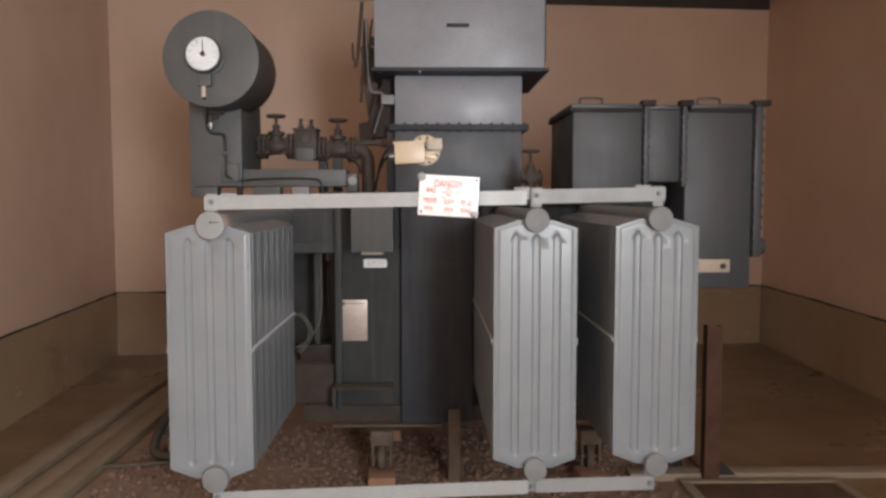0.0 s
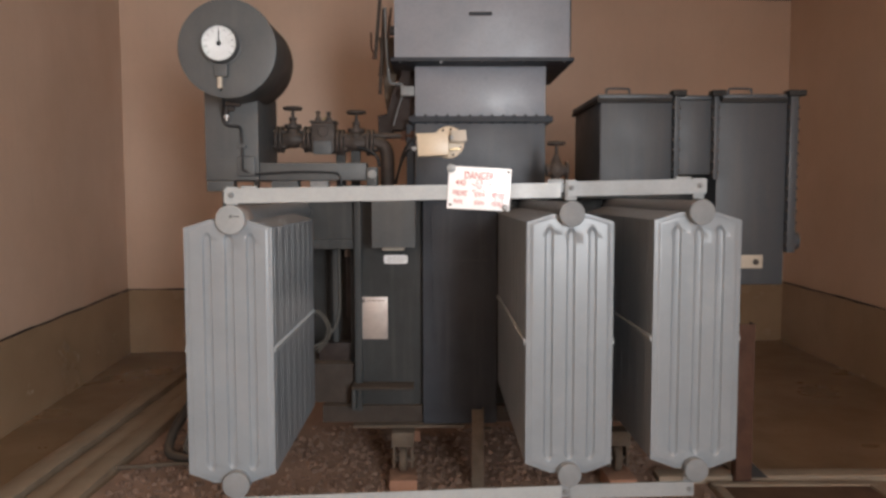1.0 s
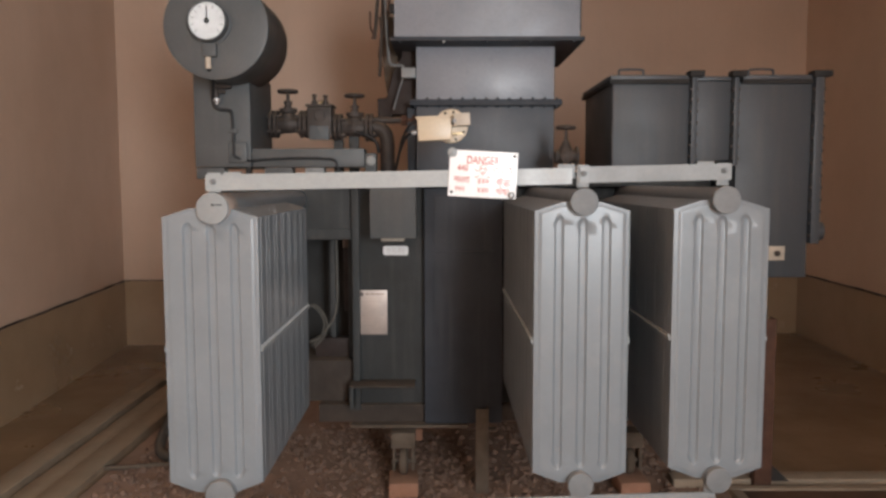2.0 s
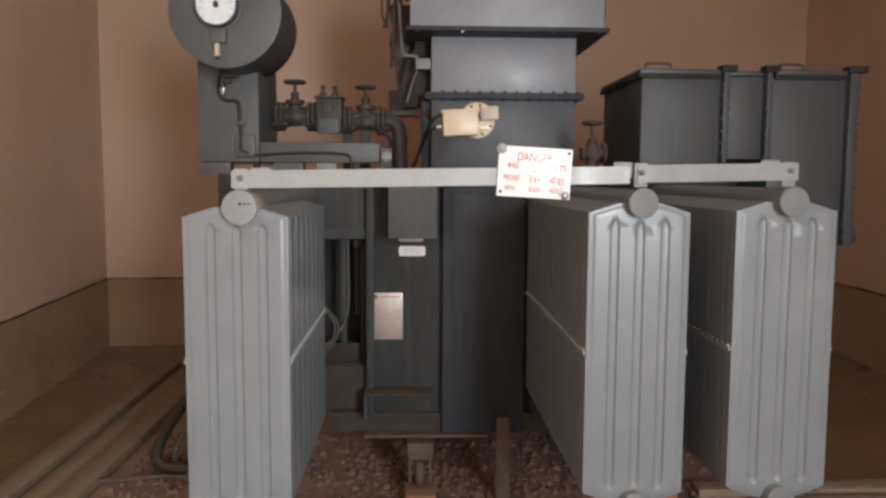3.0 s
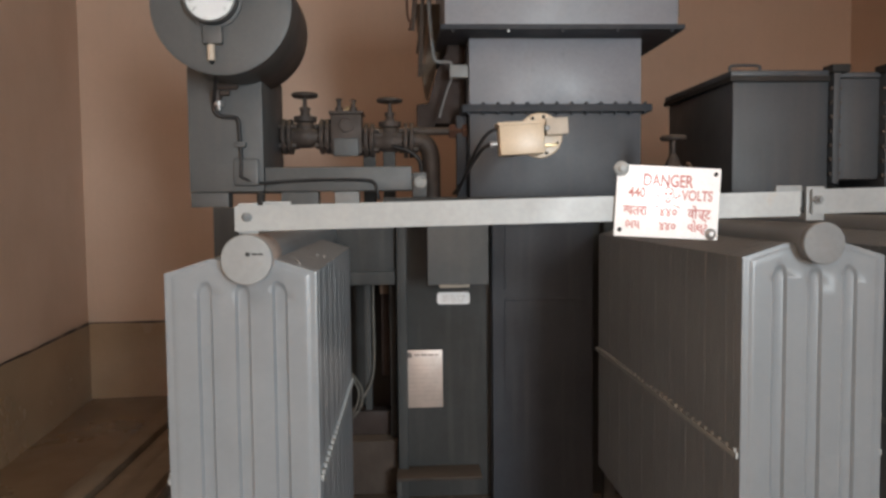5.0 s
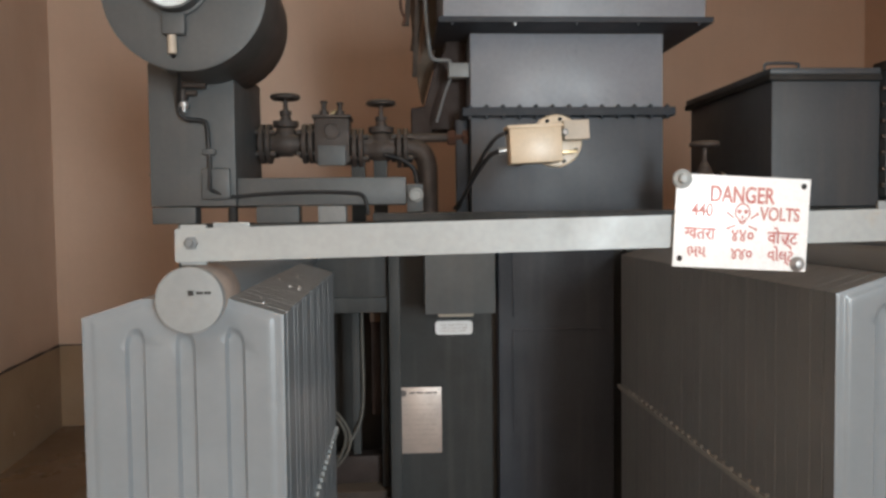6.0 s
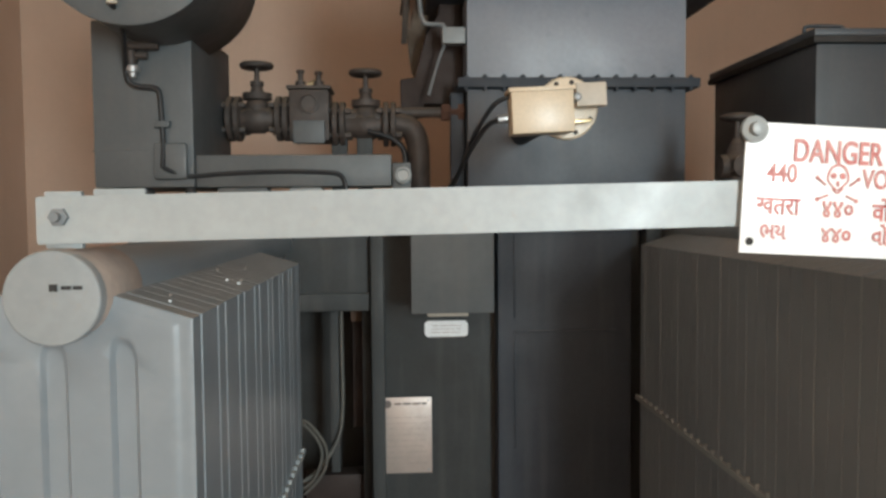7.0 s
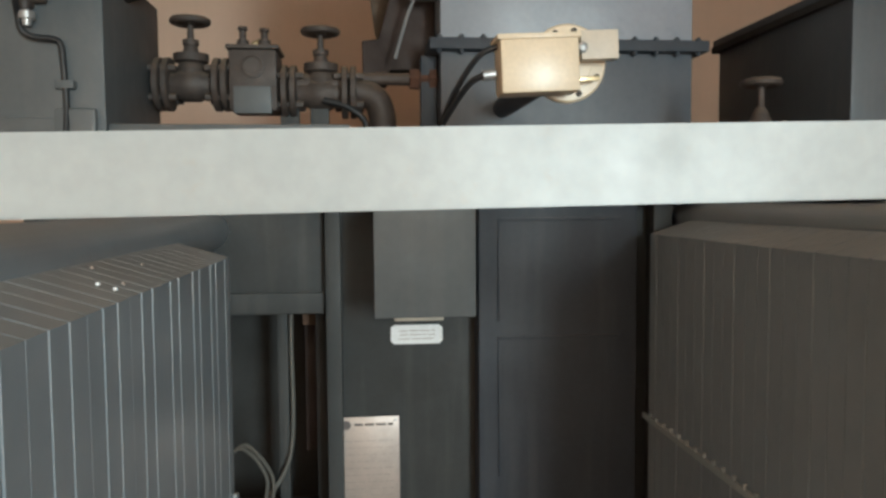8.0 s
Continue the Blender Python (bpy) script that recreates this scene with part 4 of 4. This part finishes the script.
# ---- breather and conduit beside the turret ----
def build_breather():
    b = thing("breather_duct", "dark brown scaled duct with hanging strips beside the turret", "duct", (-0.22, 5.2, TOP))

    def plate(outline, y0, y1):
        bm = B()
        f = bm.faces.new([bm.verts.new((x, y0, z)) for x, z in outline])
        up = bmesh.ops.extrude_face_region(bm, geom=[f])
        bmesh.ops.translate(bm, vec=(0, y1 - y0, 0), verts=[v for v in up["geom"] if isinstance(v, bmesh.types.BMVert)])
        bmesh.ops.recalc_face_normals(bm, faces=list(bm.faces))
        bmesh.ops.bevel(bm, geom=list(bm.edges), offset=0.003, segments=1, affect="EDGES")
        return bm
    duct = [(-0.315, 2.112), (-0.261, 2.12), (-0.218, 2.276), (-0.172, 2.351), (-0.158, 2.49), (-0.082, 2.49), (-0.082, 2.023), (-0.227, 2.022), (-0.232, 1.988), (-0.312, 1.978)]
    part("duct_body", plate(duct, 5.10, 5.26), M["soot"], b, "dark brown slanting duct")
    part("shield", plate([(-0.318, 2.62), (-0.150, 2.62), (-0.215, 2.304), (-0.26, 2.145), (-0.271, 2.169), (-0.285, 2.28)], 5.262, 5.274), M["dusty"], b, "dusty tapering shield plate")
    for k, (x, z0, lean, w) in enumerate(((-0.300, 2.24, 3, 0.020), (-0.278, 2.30, 6, 0.014), (-0.330, 2.46, 5, 0.022), (-0.262, 2.36, 3, 0.012), (-0.31, 2.36, 8, 0.010))):
        bm = box(B(), x - w / 2, x + w / 2, 5.09 + 0.016 * k, 5.098 + 0.016 * k, z0, z0 + 0.52 - 0.05 * k, 0.002)
        bm.transform(Matrix.Translation((x, 5.1, z0)) @ pose(0, 0, 0, 0, lean) @ Matrix.Translation((-x, -5.1, -z0)))
        part("strip", bm, M["oilwood" if k % 2 else "soil"], b, "brown hanging strip")
    part("wire", tube(B(), [(-0.355, 5.12, 2.62), (-0.352, 5.12, 2.53), (-0.338, 5.12, 2.49), (-0.345, 5.12, 2.46)], 0.006, 8, 5), M["rust"], b, "rusty bent wire end")
    part("conduit", tube(B(), [(-0.262, 5.03, 2.75), (-0.252, 5.02, 2.50), (-0.240, 5.01, 2.345), (-0.232, 5.0, 2.305), (-0.215, 5.0, 2.292), (-0.172, 4.995, 2.289), (-0.157, 4.99, 2.278), (-0.152, 4.985, 2.215)], 0.0085, 10, 6), M["cap"], b, "grey bent conduit")
    part("bracket", box(B(), -0.165, -0.083, 4.955, 5.01, 2.215, 2.272, 0.004), M["bar_darker"], b, "grey bracket")
    part("drop_wire", tube(B(), [(-0.155, 4.98, 2.215), (-0.174, 4.99, 2.17), (-0.196, 5.0, 2.10), (-0.213, 5.0, 2.04)], 0.005, 8, 6), M["cap"], b)
    part("corner_post", box(B(), -0.135, -0.084, 5.0, 5.06, TOP, 2.05, 0.004), M["column"], b)


build_breather()


# ---- high-voltage cable box beside the tank ----
def build_cable_box():
    c = thing("cable_box", "dark grey bolted steel cable box in three sections", "cable box", (1.45, 4.85, 0.0))
    y0, y1 = 4.500, 5.255
    part("section", box(B(), 0.940, 1.336, y0, y1, TOP + 0.004, 2.130, 0.012), M["tank2"], c)
    part("section", box(B(), 1.366, 1.552, y0 + 0.012, y1, 1.728, 2.134, 0.006), M["tank2"], c)
    part("section", box(B(), 1.580, 1.965, y0, y1, 1.120, 2.130, 0.010), M["tank2"], c, "tall grey end section")
    for x0, x1, z0 in ((1.338, 1.364, 1.71), (1.554, 1.578, 1.70), (1.967, 2.012, 1.30)):
        f = part("joint_flange", box(B(), x0, x1, y0 - 0.030, y1 + 0.03, z0, 2.150, 0.003), M["tank2"], c, "bolted joint flange")
        n = 7 if z0 > 1.5 else 13
        for k in range(n):
            z = z0 + 0.04 + (2.10 - z0 - 0.05) * k / (n - 1)
            bm = rod(B(), (x0 - 0.009, y0 - 0.016, z), (x1 + 0.009, y0 - 0.016, z), 0.0085, 6)
            part("bolt", bm, M["iron"], f)
        part("latch", box(B(), x0 - 0.016, x1 + 0.034, y0 - 0.045, y0 + 0.03, 2.151, 2.182, 0.005), M["gasket"], f, "black lifting latch")
    for x0, x1, h0 in ((0.925, 1.325, 1.02), (1.60, 1.955, 1.72)):
        lid = part("lid", box(B(), x0, x1, y0 - 0.018, y1 + 0.015, 2.140, 2.162, 0.004), M["tank2"], c, "overhanging lid plate")
        part("seal", box(B(), x0 - 0.004, x1 + 0.004, y0 - 0.022, y1 + 0.019, 2.118, 2.139, 0.003), M["gasket"], lid, "black rubber lid seal")
        part("lid_handle", tube(B(), [(h0, 4.72, 2.160), (h0, 4.72, 2.205), (h0 + 0.012, 4.72, 2.222), (h0 + 0.12, 4.72, 2.222), (h0 + 0.132, 4.72, 2.205), (h0 + 0.132, 4.72, 2.160)], 0.006, 8, 3), M["tank2"], lid, "bent rod handle")
    part("lid", box(B(), 1.37, 1.55, y0 + 0.004, y1, 2.136, 2.158, 0.003), M["tank2"], c)
    part("trunk", box(B(), 1.368, 1.56, 4.80, 5.22, 0.90, 1.724, 0.004), M["shade_black"], c, "black cable trunk")
    tag = part("tag", box(B(), 1.640, 1.846, y0 - 0.009, y0 - 0.001, 1.212, 1.286, 0.002), M["beige"], c, "pale earthing strap")
    part("bolt", lathe(B(), (1.806, y0 - 0.010, 1.248), (0, -1, 0), ((0, 0.017), (0.008, 0.017), (0.009, 0.010), (0.016, 0.009)), 6), M["iron"], tag)
    for x in (1.60,):
        part("leg", box(B(), x, x + 0.075, 4.72, 4.78, 0.0, 1.119, 0.004), M["shade_black"], c, "dark steel leg")
    part("stub", rod(B(), (1.966, 4.56, 1.36), (2.06, 4.56, 1.36), 0.05, 20), M["tank2"], c)


build_cable_box()


# ---- things on the floor ----
def build_floor_things():
    rusty = thing("channel_post", "rusty brown steel channel standing on the floor", "post", (1.78, 4.50, 0.0))
    part("web", box(B(), 1.713, 1.802, 4.452, 4.462, -0.01, 0.908, 0.002), M["rust"], rusty)
    for x in (1.713, 1.792):
        part("flange", box(B(), x, x + 0.010, 4.463, 4.52, -0.01, 0.908, 0.002), M["rust"], rusty)
    bm = B()
    tri = [(1.803, 0.035), (1.905, 0.035), (1.803, 0.130)]
    f = bm.faces.new([bm.verts.new((x, 4.47, z)) for x, z in tri])
    up = bmesh.ops.extrude_face_region(bm, geom=[f])
    bmesh.ops.translate(bm, vec=(0, 0.012, 0), verts=[v for v in up["geom"] if isinstance(v, bmesh.types.BMVert)])
    bmesh.ops.recalc_face_normals(bm, faces=list(bm.faces))
    part("gusset", bm, M["gasket"], rusty, "black triangular foot gusset", smooth=0)
    angle = thing("angle_post", "short dusty steel angle standing before the tank", "post", (0.27, 4.44, 0.0))
    part("web", box(B(), 0.238, 0.306, 4.42, 4.427, -0.01, 0.445, 0.002), M["dusty"], angle)
    part("flange", box(B(), 0.299, 0.306, 4.428, 4.48, -0.01, 0.445, 0.002), M["dusty"], angle)
    part("foot", box(B(), 0.307, 0.345, 4.43, 4.47, 0.32, 0.333, 0.002), M["dusty"], angle)
    for x, y in ((-0.14, 4.43), (1.05, 4.43), (-0.14, 5.3), (1.05, 5.3)):
        bm = box(B(), x - 0.075, x + 0.075, y - 0.10, y + 0.10, 0.008, 0.083, 0.006, pose(0, 0, 0, 0, 0, 3))
        solo("brick", bm, M["brick"], "dusty red clay brick under a roller", "brick", "bricks under the rollers")
    # support blocks under the radiators
    for x in (-0.99, 0.56):
        bm = box(B(), x - 0.05, x + 0.05, 2.9, 3.62, -0.01, 0.05, 0.004, pose(0, 0, 0, 0, 0, -17))
        solo("timber_batten", bm, M["timber"], "dusty timber batten lying on the gravel", "batten", "battens on the floor")
    for x0, x1, h in ((-2.31, -2.17, 0.050), (-2.14, -2.0, 0.022), (-1.985, -1.84, 0.040)):
        bm = B()
        n = 36
        ring = []
        for k in range(n + 1):
            yy = 1.0 + 6.9 * k / n
            o = 0.006 * noise.noise(Vector((x0 * 5, yy * 1.3, 0)))
            ring.append([bm.verts.new(p) for p in ((x0 + o, yy, -0.02), (x1 + o, yy, -0.02), (x1 + o, yy, h), (x1 - 0.006 + o, yy, h + 0.005), (x0 + 0.006 + o, yy, h + 0.005), (x0 + o, yy, h))])
        for a, b2 in zip(ring, ring[1:]):
            for k in range(6):
                bm.faces.new((a[k], a[(k + 1) % 6], b2[(k + 1) % 6], b2[k]))
        bm.faces.new(ring[0])
        bm.faces.new(list(reversed(ring[-1])))
        solo("timber_plank", bm, M["timber"], "long worn timber plank lying along the wall", "plank", "planks along the wall")
    h = thing("cable_coil", "looped heavy dust-covered cable on the gravel beside planks", "cable", (-1.4, 5.0, 0.0))
    part("outer_turn", tube(B(), [(-0.98, 5.36, 0.60), (-1.20, 5.28, 0.56), (-1.40, 5.18, 0.44), (-1.55, 5.06, 0.24), (-1.615, 4.98, 0.08), (-1.56, 4.90, 0.025), (-1.35, 4.86, 0.022), (-1.05, 4.84, 0.022)], 0.030, 12, 8), M["duststeel"], h)
    part("inner_turn", tube(B(), [(-0.98, 5.34, 0.52), (-1.18, 5.26, 0.47), (-1.36, 5.16, 0.35), (-1.48, 5.05, 0.18), (-1.52, 4.98, 0.06), (-1.46, 4.93, 0.022), (-1.25, 4.90, 0.02), (-1.0, 4.88, 0.02)], 0.010, 12, 8), M["greycable"], h, "grey inner cable turn")
    part("floor_turn", tube(B(), [(-1.9, 4.72, 0.02), (-1.7, 4.74, 0.02), (-1.5, 4.78, 0.02), (-1.2, 4.72, 0.02), (-1.0, 4.70, 0.02)], 0.013, 12, 6), M["dusty"], h, "dust-covered cable")
    solo("kerb", box(B(), 1.30, ROOM_E - 0.02, 4.50, 4.62, -0.03, 0.035, 0.008), M["concrete"], "pale dusty concrete kerb beside the transformer", "kerb", kind="structure")
    bd = thing("floor_board", "dark brown board in a pale frame on the floor", "board", (2.0, 4.2, 0.0))
    part("panel", box(B(), 1.62, 2.42, 3.98, 4.38, -0.01, 0.022, 0.004), M["oilwood"], bd)
    for a in ((1.56, 2.48, 4.385, 4.44), (1.56, 2.48, 3.92, 3.975)):
        part("frame_strip", box(B(), *a, -0.01, 0.028, 0.003), M["concrete"], bd)
    for x in (1.56, 2.425):
        part("frame_strip", box(B(), x, x + 0.055, 3.98, 4.38, -0.01, 0.028, 0.003), M["concrete"], bd)


build_floor_things()


def build_gravel():
    rnd = np.random.RandomState(7)
    shapes = []
    for _ in range(6):
        bm = B()
        bmesh.ops.create_icosphere(bm, subdivisions=1, radius=1)
        v = np.array([p.co[:] for p in bm.verts]) * (1 + 0.28 * rnd.randn(len(bm.verts), 1))
        f = np.array([[p.index for p in face.verts] for face in bm.faces])
        bm.free()
        shapes.append((v, f))
    verts, faces, base = [], [], 0
    for k in range(22000):
        x, y = rnd.uniform(-1.75, 1.7), rnd.uniform(0.4, 5.6)
        if rnd.rand() > 0.35 + 0.65 * (noise.noise((x * 1.7, y * 1.7, 3)) > -0.15):
            continue
        r = 0.006 + 0.018 * rnd.rand() ** 3
        v, f = shapes[k % 6]
        a = rnd.uniform(0, 6.283)
        rot = np.array(((math.cos(a), -math.sin(a), 0), (math.sin(a), math.cos(a), 0), (0, 0, 1)))
        verts.append((v * (r * rnd.uniform(0.8, 1.3), r, r * 0.7)) @ rot.T + (x, y, r * 0.3 - 0.008))
        faces.append(f + base)
        base += len(v)
    me = bpy.data.meshes.new("gravel")
    me.from_pydata(np.concatenate(verts).tolist(), [], np.concatenate(faces).tolist())
    me.materials.append(M["stone"])
    tagged(new("gravel", me), "loose brown gravel and dirt under the transformer", "gravel", kind="stuff")


build_gravel()
